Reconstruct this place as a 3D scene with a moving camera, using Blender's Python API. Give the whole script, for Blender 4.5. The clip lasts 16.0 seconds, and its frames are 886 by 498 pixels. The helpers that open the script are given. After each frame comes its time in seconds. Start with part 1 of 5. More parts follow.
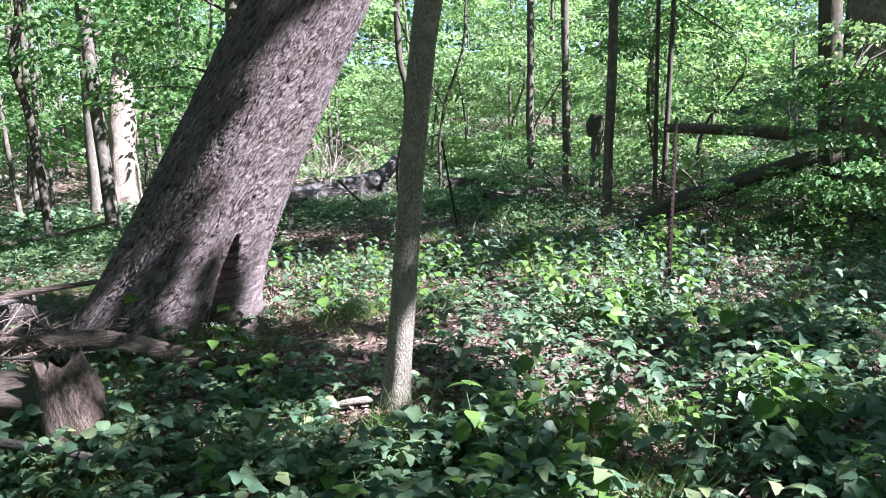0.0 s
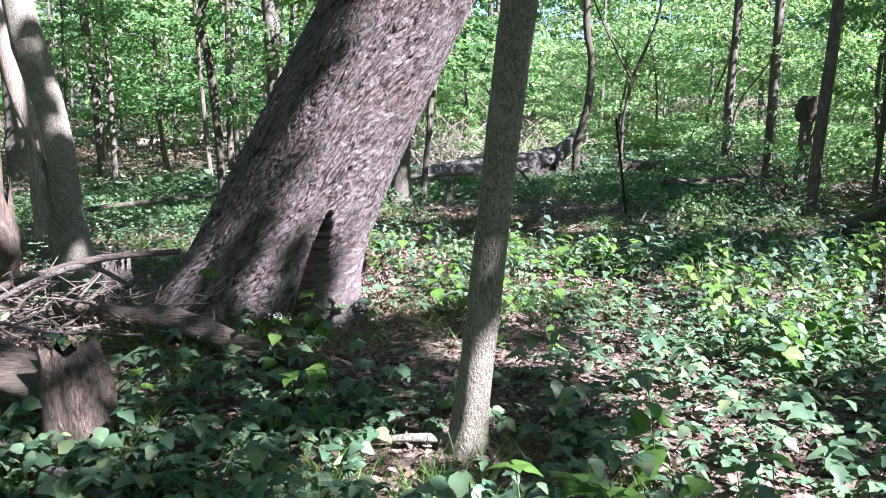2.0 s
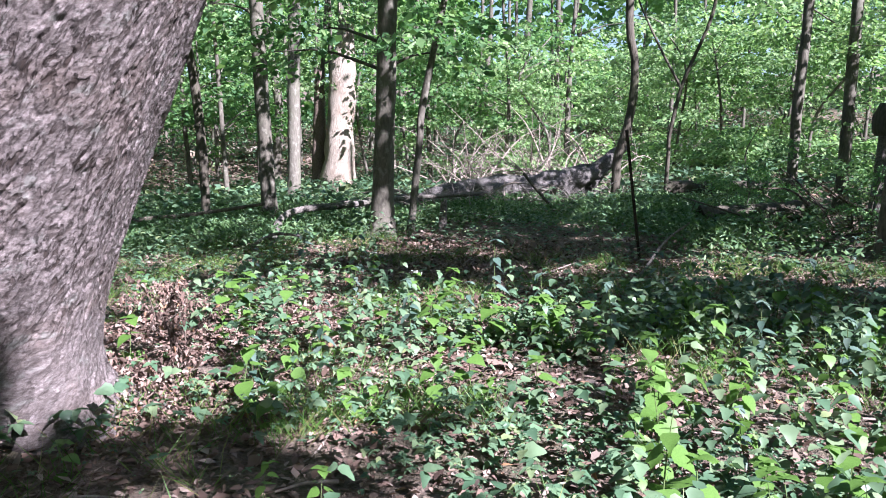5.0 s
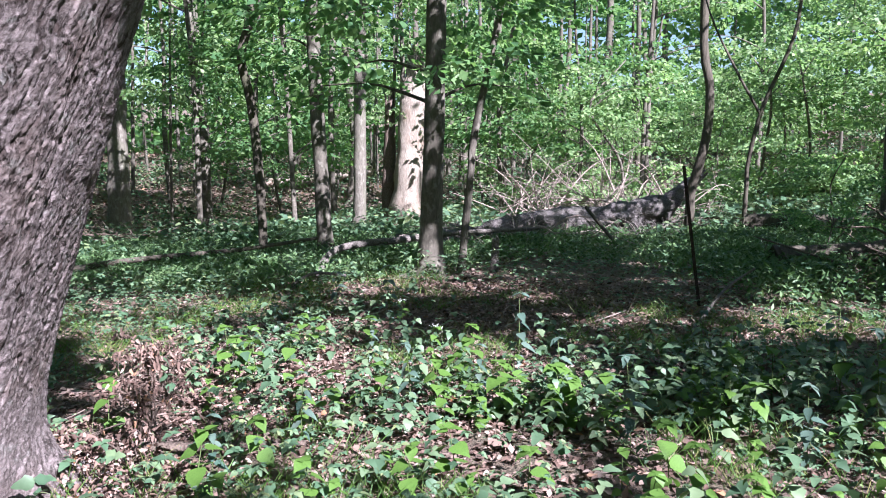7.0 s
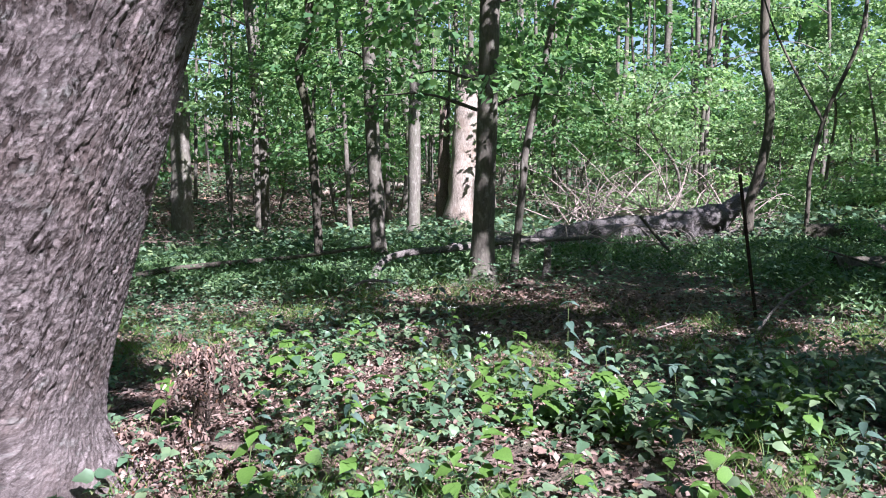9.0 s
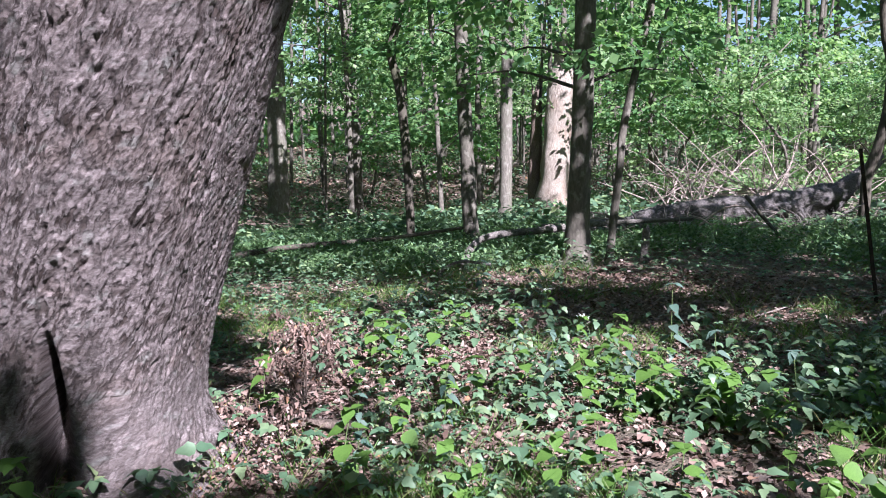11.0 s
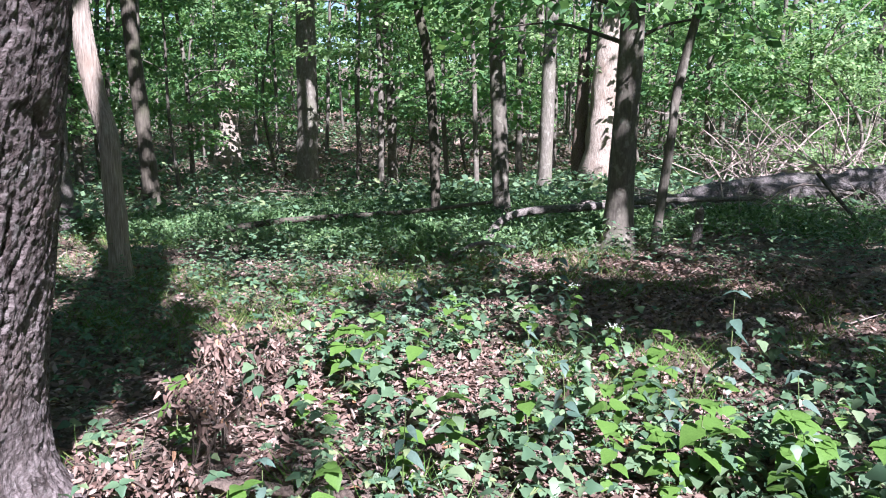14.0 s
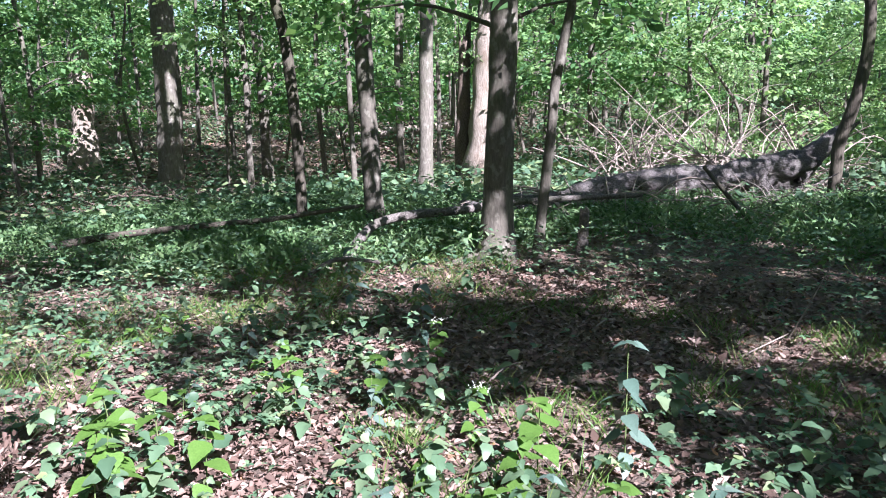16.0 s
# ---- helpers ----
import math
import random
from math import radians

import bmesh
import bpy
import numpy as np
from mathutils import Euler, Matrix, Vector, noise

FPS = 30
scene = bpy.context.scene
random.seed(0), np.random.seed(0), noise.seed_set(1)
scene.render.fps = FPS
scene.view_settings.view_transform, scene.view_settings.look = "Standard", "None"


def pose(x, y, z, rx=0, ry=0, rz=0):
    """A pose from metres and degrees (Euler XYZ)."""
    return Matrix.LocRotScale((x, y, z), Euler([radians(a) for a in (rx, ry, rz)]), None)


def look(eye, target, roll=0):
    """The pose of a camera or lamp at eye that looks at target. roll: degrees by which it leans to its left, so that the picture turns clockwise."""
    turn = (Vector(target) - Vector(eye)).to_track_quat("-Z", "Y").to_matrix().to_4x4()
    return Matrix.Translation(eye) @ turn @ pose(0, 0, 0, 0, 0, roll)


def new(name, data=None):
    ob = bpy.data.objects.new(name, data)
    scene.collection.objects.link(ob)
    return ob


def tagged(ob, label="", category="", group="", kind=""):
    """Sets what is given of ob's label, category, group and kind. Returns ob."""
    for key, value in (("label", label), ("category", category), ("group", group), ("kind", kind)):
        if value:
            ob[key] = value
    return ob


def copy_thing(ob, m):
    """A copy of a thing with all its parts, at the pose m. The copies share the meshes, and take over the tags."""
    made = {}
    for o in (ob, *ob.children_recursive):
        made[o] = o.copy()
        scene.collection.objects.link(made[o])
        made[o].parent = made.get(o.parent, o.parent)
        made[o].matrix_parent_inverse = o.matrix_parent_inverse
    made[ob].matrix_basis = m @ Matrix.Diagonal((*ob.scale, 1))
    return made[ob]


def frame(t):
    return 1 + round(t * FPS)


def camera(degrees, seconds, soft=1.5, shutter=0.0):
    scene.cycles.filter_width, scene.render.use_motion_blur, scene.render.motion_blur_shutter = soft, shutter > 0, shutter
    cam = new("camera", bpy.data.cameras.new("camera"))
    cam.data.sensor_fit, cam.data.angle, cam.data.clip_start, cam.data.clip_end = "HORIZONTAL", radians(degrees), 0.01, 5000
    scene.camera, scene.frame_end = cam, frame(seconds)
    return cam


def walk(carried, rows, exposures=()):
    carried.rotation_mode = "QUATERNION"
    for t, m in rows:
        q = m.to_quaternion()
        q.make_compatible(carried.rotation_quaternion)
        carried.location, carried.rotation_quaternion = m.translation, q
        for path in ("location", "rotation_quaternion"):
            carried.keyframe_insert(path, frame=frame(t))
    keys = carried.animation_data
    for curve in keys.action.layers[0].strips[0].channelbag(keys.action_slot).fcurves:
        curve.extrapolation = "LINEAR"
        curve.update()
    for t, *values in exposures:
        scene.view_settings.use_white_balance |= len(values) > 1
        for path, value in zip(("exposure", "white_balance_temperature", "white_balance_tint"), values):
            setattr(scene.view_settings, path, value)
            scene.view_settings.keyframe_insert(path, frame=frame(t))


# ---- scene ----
cam = camera(60.1, 16.0, soft=1.0)
EXPOSURE = 2.08
PATH = [
    (0, (0.028, 0.04, 1.547), (0.026, 2.022, 1.274), -2.7),
    (0.5, (0.088, 0.294, 1.514), (-0.026, 2.266, 1.205), -2.2),
    (1, (0.13, 0.543, 1.523), (-0.147, 2.496, 1.192), -1.8),
    (1.5, (0.281, 0.825, 1.51), (-0.154, 2.751, 1.194), -0.7),
    (2, (0.402, 1.181, 1.492), (-0.079, 3.095, 1.171), 0.0),
    (2.5, (0.48, 1.579, 1.474), (-0.034, 3.481, 1.127), 0.3),
    (3, (0.584, 2.025, 1.421), (0.068, 3.926, 1.074), 0.2),
    (3.5, (0.755, 2.435, 1.445), (0.247, 4.342, 1.122), 0.3),
    (4, (0.928, 2.876, 1.435), (0.38, 4.774, 1.124), 0.9),
    (4.2, (1.026, 3.046, 1.437), (0.444, 4.935, 1.131), 0.6),
    (6.3, (1.452, 4.348, 1.622), (0.614, 6.145, 1.361), 0.7),
    (6.5, (1.489, 4.371, 1.639), (0.623, 6.156, 1.384), 0.4),
    (7, (1.575, 4.425, 1.658), (0.67, 6.194, 1.428), -0.2),
    (7.5, (1.656, 4.467, 1.673), (0.747, 6.236, 1.464), -0.6),
    (8, (1.696, 4.454, 1.664), (0.769, 6.214, 1.458), -0.6),
    (8.5, (1.67, 4.425, 1.654), (0.698, 6.16, 1.447), -0.4),
    (9, (1.642, 4.408, 1.65), (0.61, 6.109, 1.445), -0.3),
    (9.5, (1.623, 4.38, 1.657), (0.548, 6.055, 1.457), -0.2),
    (10, (1.644, 4.358, 1.656), (0.521, 6.001, 1.449), -0.4),
    (10.2, (1.64, 4.35, 1.648), (0.498, 5.977, 1.434), -0.5),
    (12.3, (1.31, 5.022, 1.552), (0.017, 6.521, 1.266), -1.5),
    (12.5, (1.302, 5.092, 1.551), (0.022, 6.6, 1.253), -1.3),
    (13, (1.235, 5.239, 1.572), (-0.009, 6.771, 1.249), -0.8),
    (13.5, (1.08, 5.5, 1.534), (-0.187, 7.012, 1.206), -0.3),
    (14, (0.953, 5.781, 1.544), (-0.355, 7.258, 1.219), 0.1),
    (14.5, (0.833, 6.135, 1.546), (-0.429, 7.647, 1.196), 0.5),
    (15, (0.651, 6.462, 1.557), (-0.514, 8.046, 1.192), 0.8),
    (15.5, (0.523, 6.71, 1.579), (-0.59, 8.332, 1.223), 0.1),
    (16, (0.488, 6.945, 1.59), (-0.603, 8.584, 1.241), -0.7),
]
walk(cam, [(t, look(eye, target, roll)) for t, eye, target, roll in PATH], [(0.0, EXPOSURE + 0.38, 5600, 19), (2.0, EXPOSURE + 0.45, 5600, 19), (4.0, EXPOSURE + 0.15, 5600, 19), (8.0, EXPOSURE - 0.17, 5600, 19), (10.0, EXPOSURE - 0.3, 5600, 19), (12.5, EXPOSURE - 0.24, 5600, 19), (16.0, EXPOSURE, 5600, 19)])

# ---- world and sun ----
SUN = Vector((0.70, -0.30, 0.65)).normalized()
world = bpy.data.worlds.new("world")
scene.world = world
world.use_nodes = True
wn = world.node_tree
sky = wn.nodes.new("ShaderNodeTexSky")
sky.sky_type = "NISHITA"
sky.sun_disc = False
sky.sun_elevation = math.asin(SUN.z)
sky.sun_rotation = math.atan2(SUN.x, SUN.y)
wn.links.new(sky.outputs[0], wn.nodes["Background"].inputs[0])
wn.nodes["Background"].inputs[1].default_value = 0.048
sun_data = bpy.data.lights.new("sun", "SUN")
sun_data.energy, sun_data.angle, sun_data.color = 5.0, radians(0.5), (1.0, 0.95, 0.88)
sun = new("sun", sun_data)
sun.matrix_world = look(SUN * 40, (0, 0, 0))


# ---- small tools ----
RNG = np.random.default_rng(7)
_TABLE = np.random.default_rng(3).random((256, 256))


def vnoise(x, y, px=256):
    """Smooth value noise in 0..1 over arrays; repeats every px in x."""
    x, y = np.asarray(x, float), np.asarray(y, float)
    xi, yi = np.floor(x).astype(int), np.floor(y).astype(int)
    fx, fy = x - xi, y - yi
    fx, fy = fx * fx * (3 - 2 * fx), fy * fy * (3 - 2 * fy)
    a, b, c, d = xi % px % 256, (xi + 1) % px % 256, yi % 256, (yi + 1) % 256
    T = _TABLE
    return (T[a, c] * (1 - fx) + T[b, c] * fx) * (1 - fy) + (T[a, d] * (1 - fx) + T[b, d] * fx) * fy


def smooth(a, b, v):
    f = np.clip((np.asarray(v, float) - a) / (b - a), 0, 1)
    return f * f * (3 - 2 * f)


def mesh_of(name, verts, quads, smooth_shade=False):
    """A mesh from an (n,3) and an (m,4) or (m,3) array."""
    me = bpy.data.meshes.new(name)
    verts, quads = np.asarray(verts, np.float32), np.asarray(quads, np.int32)
    k = quads.shape[1]
    me.vertices.add(len(verts))
    me.vertices.foreach_set("co", verts.ravel())
    me.loops.add(quads.size)
    me.loops.foreach_set("vertex_index", quads.ravel())
    me.polygons.add(len(quads))
    me.polygons.foreach_set("loop_start", np.arange(0, quads.size, k, dtype=np.int32))
    me.polygons.foreach_set("loop_total", np.full(len(quads), k, np.int32))
    if smooth_shade:
        me.polygons.foreach_set("use_smooth", np.ones(len(quads), bool))
    me.update(calc_edges=True)
    return me


def join(parts):
    """Joins (verts, quads) pairs."""
    vs, qs, n = [], [], 0
    for v, q in parts:
        vs.append(v)
        qs.append(np.asarray(q) + n)
        n += len(v)
    return np.concatenate(vs), np.concatenate(qs)


def thing(name, loc, label, category, group=""):
    ob = new(name)
    ob.empty_display_size = 0.2
    ob.location = loc
    return tagged(ob, label, category, group)


def part(name, me, mat, parent=None, label=""):
    ob = new(name, me)
    if not me.materials:
        me.materials.append(mat)
    if parent is not None:
        ob.parent = parent
    if label:
        ob["label"] = label
    return ob


def tube(points, radii, seg=12, rough=0.0, seed=0.0, cap=True, jag=0.0):
    """A swept round stem along points; rough: lumps as a share of the radius; jag: splintered far end."""
    P, R = np.asarray(points, float), np.asarray(radii, float)
    n = len(P)
    T = np.gradient(P, axis=0)
    T /= np.linalg.norm(T, axis=1)[:, None] + 1e-9
    ref = np.array([0.0, 1.0, 0.0]) if abs(T[0, 1]) < 0.8 else np.array([1.0, 0.0, 0.0])
    A = np.cross(T, ref)
    A /= np.linalg.norm(A, axis=1)[:, None] + 1e-9
    B = np.cross(T, A)
    th = np.linspace(0, 2 * np.pi, seg, endpoint=False)
    s = np.concatenate([[0], np.cumsum(np.linalg.norm(np.diff(P, axis=0), axis=1))])
    k = 1 + rough * (vnoise(np.arange(seg)[None, :] * 8 / seg + seed, s[:, None] * 2.5 + seed, 256) - 0.5) * 2
    k = k + 0.5 * rough * (vnoise(np.arange(seg)[None, :] * 26 / seg + seed * 3, s[:, None] * 9 + seed, 256) - 0.5)
    rr = R[:, None] * k
    V = P[:, None] + rr[..., None] * (np.cos(th)[None, :, None] * A[:, None] + np.sin(th)[None, :, None] * B[:, None])
    if jag:
        V[-1] += T[-1][None] * (np.random.default_rng(int(seed * 10) + 5).random(seg)[:, None] - 0.3) * jag
    V = V.reshape(-1, 3)
    i, j = np.meshgrid(np.arange(n - 1), np.arange(seg), indexing="ij")
    Q = np.stack([i * seg + j, i * seg + (j + 1) % seg, (i + 1) * seg + (j + 1) % seg, (i + 1) * seg + j], -1).reshape(-1, 4)
    if cap:
        ends = []
        for row, off in ((0, 0.0), (n - 1, -0.3 * jag)):
            c = len(V)
            V = np.concatenate([V, (P[row] + T[row] * off)[None]])
            a = np.arange(0, seg, 2)
            ends.append(np.stack([row * seg + a, row * seg + (a + 1) % seg, row * seg + (a + 2) % seg, np.full(len(a), c)], -1))
        Q = np.concatenate([Q] + ends)
    return V, Q


def curve(points, n=24):
    """A smooth line through points, n places."""
    P = np.asarray(points, float)
    if len(P) == 2:
        return P[0] + (P[1] - P[0]) * np.linspace(0, 1, n)[:, None]
    Q = np.concatenate([[2 * P[0] - P[1]], P, [2 * P[-1] - P[-2]]])
    out = []
    for u in np.linspace(0, len(P) - 1 - 1e-6, n):
        i, f = int(u), u - int(u)
        a, b, c, d = Q[i:i + 4]
        out.append(0.5 * (2 * b + (c - a) * f + (2 * a - 5 * b + 4 * c - d) * f * f + (3 * b - a - 3 * c + d) * f ** 3))
    return np.array(out)


def leaves(C, D, N, L, W, fold=0.25, droop=0.15):
    """Leaf blades: base C, axis D, upper side N, length L, width W. Two folded quads each, pointed oval."""
    n = len(C)
    D = D / (np.linalg.norm(D, axis=1)[:, None] + 1e-9)
    S = np.cross(D, N)
    S /= np.linalg.norm(S, axis=1)[:, None] + 1e-9
    U = np.cross(S, D)
    L, W = np.broadcast_to(L, n)[:, None], np.broadcast_to(W, n)[:, None]
    tip = C + D * L - U * L * droop
    l1 = C + D * L * 0.28 - S * W * 0.5 + U * (W * fold - L * droop * 0.28)
    r1 = C + D * L * 0.28 + S * W * 0.5 + U * (W * fold - L * droop * 0.28)
    l2 = C + D * L * 0.68 - S * W * 0.36 + U * (W * fold * 0.7 - L * droop * 0.68)
    r2 = C + D * L * 0.68 + S * W * 0.36 + U * (W * fold * 0.7 - L * droop * 0.68)
    V = np.stack([C, l1, l2, tip, r2, r1], 1).reshape(-1, 3)
    k = np.arange(n)[:, None] * 6
    Q = np.concatenate([k + np.array([[0, 3, 2, 1]]), k + np.array([[0, 5, 4, 3]])])
    return V, Q


def broad_leaves(C, D, N, L, W, fold=0.18, droop=0.35):
    """Broad toothed blades that arch over: four places on the rib, four on each edge, six quads each."""
    n = len(C)
    D = D / (np.linalg.norm(D, axis=1)[:, None] + 1e-9)
    S = np.cross(D, N)
    S /= np.linalg.norm(S, axis=1)[:, None] + 1e-9
    U = np.cross(S, D)
    L, W = np.broadcast_to(L, n)[:, None], np.broadcast_to(W, n)[:, None]
    rows = [C + D * L * s - U * L * droop * s * s for s in (0.0, 0.32, 0.64, 1.0)]
    for side in (-1, 1):
        for s, w in ((0.10, 0.36), (0.40, 0.54), (0.58, 0.35), (0.86, 0.20)):
            rows.append(C + D * L * s + S * W * w * side + U * (W * w * fold - L * droop * s * s))
    V = np.stack(rows, 1).reshape(-1, 3)
    k = np.arange(n)[:, None] * 12
    Q = [k + np.array([q]) for q in ((0, 1, 5, 4), (1, 2, 6, 5), (2, 3, 7, 6), (1, 0, 8, 9), (2, 1, 9, 10), (3, 2, 10, 11))]
    return V, np.concatenate(Q)


def flat_leaves(C, D, N, L, W):
    """Small blades far off: one kite each, bent at the rib."""
    n = len(C)
    D = D / (np.linalg.norm(D, axis=1)[:, None] + 1e-9)
    S = np.cross(D, N)
    S /= np.linalg.norm(S, axis=1)[:, None] + 1e-9
    U = np.cross(S, D)
    L, W = np.broadcast_to(L, n)[:, None], np.broadcast_to(W, n)[:, None]
    m_ = C + D * L * 0.42 + U * W * 0.12
    V = np.stack([C, m_ - S * W * 0.5, C + D * L, m_ + S * W * 0.5], 1).reshape(-1, 3)
    return V, np.arange(n)[:, None] * 4 + np.array([[0, 1, 2, 3]])


def unit(n, flat=1.0, rng=RNG):
    v = rng.normal(size=(n, 3))
    v[:, 2] *= flat
    return v / np.linalg.norm(v, axis=1)[:, None]


# ---- materials ----
def material(name):
    m = bpy.data.materials.new(name)
    m.use_nodes = True
    nt = m.node_tree
    return m, nt, nt.nodes["Principled BSDF"]


def ramp(nt, src, stops):
    r = nt.nodes.new("ShaderNodeValToRGB")
    e = r.color_ramp.elements
    while len(e) < len(stops):
        e.new(0.5)
    for el, (p, c) in zip(e, stops):
        el.position, el.color = p, (*c, 1)
    nt.links.new(src, r.inputs[0])
    return r.outputs[0]


def mapped(nt, scale):
    co = nt.nodes.new("ShaderNodeTexCoord")
    mp = nt.nodes.new("ShaderNodeMapping")
    mp.inputs["Scale"].default_value = scale
    nt.links.new(co.outputs["Object"], mp.inputs[0])
    return mp.outputs[0]


def tex(nt, kind, vec, scale, detail=4.0, rough=0.6):
    n = nt.nodes.new(kind)
    nt.links.new(vec, n.inputs["Vector"])
    n.inputs["Scale"].default_value = scale
    if "Detail" in n.inputs:
        n.inputs["Detail"].default_value = detail
        n.inputs["Roughness"].default_value = rough
    return n


def blend(nt, a, b, fac, mode="MIX"):
    m = nt.nodes.new("ShaderNodeMix")
    m.data_type, m.blend_type = "RGBA", mode
    for val, sock in ((fac, m.inputs[0]), (a, m.inputs[6]), (b, m.inputs[7])):
        if isinstance(val, (int, float)):
            sock.default_value = val
        elif isinstance(val, tuple):
            sock.default_value = (*val, 1)
        else:
            nt.links.new(val, sock)
    return m.outputs[2]


def relief(nt, bsdf, height, strength, dist):
    b = nt.nodes.new("ShaderNodeBump")
    b.inputs["Strength"].default_value, b.inputs["Distance"].default_value = strength, dist
    nt.links.new(height, b.inputs["Height"])
    nt.links.new(b.outputs[0], bsdf.inputs["Normal"])


def bark(name, dark, light, moss=None, grain=(9, 9, 1.6), bump=0.03, rough=0.9, patches=None):
    m, nt, bs = material(name)
    v = mapped(nt, grain)
    fine = tex(nt, "ShaderNodeTexNoise", v, 3.0, 8, 0.65)
    col = ramp(nt, fine.outputs[0], [(0.3, dark), (0.5, tuple((a + b) / 2 for a, b in zip(dark, light))), (0.68, light)])
    wide = tex(nt, "ShaderNodeTexNoise", mapped(nt, (1, 1, 0.6)), 1.7, 5)
    if moss:
        f = ramp(nt, wide.outputs[0], [(0.5, (0, 0, 0)), (0.7, (0.7, 0.7, 0.7))])
        col = blend(nt, col, moss, f)
    if patches:
        spot = tex(nt, "ShaderNodeTexNoise", mapped(nt, (1, 1, 0.8)), 9.0, 3)
        f = ramp(nt, spot.outputs[0], [(0.56, (0, 0, 0)), (0.64, (0.6, 0.6, 0.6))])
        col = blend(nt, col, patches, f)
    nt.links.new(col, bs.inputs["Base Color"])
    bs.inputs["Roughness"].default_value = rough
    bs.inputs["Specular IOR Level"].default_value = 0.2
    relief(nt, bs, fine.outputs[0], 0.9, bump)
    return m


def foliage(name, stops, trans=0.35, per="island", rough=0.5):
    """Leaf: a gloss coat over a blade that lets light through; colour varies leaf by leaf."""
    m, nt, bs = material(name)
    if per == "island":
        g = nt.nodes.new("ShaderNodeNewGeometry")
        src = g.outputs["Random Per Island"]
    else:
        g = nt.nodes.new("ShaderNodeObjectInfo")
        src = g.outputs["Random"]
    col = ramp(nt, src, stops)
    blot = tex(nt, "ShaderNodeTexNoise", mapped(nt, (1, 1, 1)), 14.0, 3)
    col = blend(nt, col, ramp(nt, blot.outputs[0], [(0.35, (0.7, 0.72, 0.7)), (0.65, (1, 1, 1))]), 0.7, "MULTIPLY")
    nt.links.new(col, bs.inputs["Base Color"])
    bs.inputs["Roughness"].default_value = rough
    bs.inputs["Specular IOR Level"].default_value = 0.35
    tr = nt.nodes.new("ShaderNodeBsdfTranslucent")
    nt.links.new(blend(nt, col, (1.2, 1.3, 0.85), 1.0, "MULTIPLY"), tr.inputs[0])
    mx = nt.nodes.new("ShaderNodeMixShader")
    mx.inputs[0].default_value = trans
    nt.links.new(bs.outputs[0], mx.inputs[1])
    nt.links.new(tr.outputs[0], mx.inputs[2])
    nt.links.new(mx.outputs[0], nt.nodes["Material Output"].inputs[0])
    return m


m, nt, bs = material("furrowed_bark")
unroll = nt.nodes.new("ShaderNodeUVMap")
unroll.uv_map = "bark"
warp = tex(nt, "ShaderNodeTexNoise", unroll.outputs[0], 22.0, 3, 0.5)
shift = nt.nodes.new("ShaderNodeVectorMath")
shift.operation = "MULTIPLY_ADD"
shift.inputs[1].default_value = (0.012, 0.02, 0.0)
nt.links.new(warp.outputs["Color"], shift.inputs[0])
nt.links.new(unroll.outputs[0], shift.inputs[2])


def plate_tones(nt, vec, width, length):
    """A tone for each elongated bark plate."""
    mp = nt.nodes.new("ShaderNodeMapping")
    mp.inputs["Scale"].default_value = (1 / width, 1 / length, 1)
    nt.links.new(vec, mp.inputs[0])
    v = nt.nodes.new("ShaderNodeTexVoronoi")
    v.voronoi_dimensions = "2D"
    v.inputs["Scale"].default_value = 1.0
    nt.links.new(mp.outputs[0], v.inputs["Vector"])
    return v.outputs["Color"]


tone_a = plate_tones(nt, shift.outputs[0], 0.04, 0.19)
tone_b = plate_tones(nt, shift.outputs[0], 0.022, 0.05)
grain = tex(nt, "ShaderNodeTexNoise", unroll.outputs[0], 90.0, 8, 0.75)
wide = tex(nt, "ShaderNodeTexNoise", unroll.outputs[0], 3.0, 6)
lichen = tex(nt, "ShaderNodeTexNoise", unroll.outputs[0], 9.0, 7, 0.7)
gate = ramp(nt, tex(nt, "ShaderNodeTexNoise", unroll.outputs[0], 5.0, 3).outputs[0], [(0.36, (0.3, 0.3, 0.3)), (0.58, (1, 1, 1))])
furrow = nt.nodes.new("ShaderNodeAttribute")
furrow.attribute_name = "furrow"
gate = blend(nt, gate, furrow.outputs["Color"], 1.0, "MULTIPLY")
lean = nt.nodes.new("ShaderNodeMapping")
lean.inputs["Scale"].default_value = (42, 12.5, 1)
nt.links.new(shift.outputs[0], lean.inputs[0])
gash = tex(nt, "ShaderNodeTexNoise", lean.outputs[0], 1.0, 6, 0.62)
open_a = ramp(nt, gash.outputs[0], [(0.38, (0, 0, 0)), (0.43, (0.2, 0.2, 0.2)), (0.485, (1, 1, 1))])
flake = nt.nodes.new("ShaderNodeMapping")
flake.inputs["Scale"].default_value = (62, 24, 1)
nt.links.new(unroll.outputs[0], flake.inputs[0])
open_b = ramp(nt, tex(nt, "ShaderNodeTexNoise", flake.outputs[0], 1.0, 5, 0.65).outputs[0], [(0.38, (0, 0, 0)), (0.5, (1, 1, 1))])
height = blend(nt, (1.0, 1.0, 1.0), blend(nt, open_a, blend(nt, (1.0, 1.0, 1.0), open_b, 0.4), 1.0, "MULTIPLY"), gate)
col = ramp(nt, grain.outputs[0], [(0.34, (0.11, 0.086, 0.086)), (0.5, (0.195, 0.162, 0.164)), (0.66, (0.31, 0.268, 0.275))])
col = blend(nt, col, ramp(nt, tone_b, [(0.2, (0.72, 0.70, 0.69)), (0.8, (1.12, 1.1, 1.1))]), 1.0, "MULTIPLY")
col = blend(nt, col, (0.21, 0.15, 0.135), ramp(nt, wide.outputs[0], [(0.5, (0, 0, 0)), (0.72, (0.5, 0.5, 0.5))]))
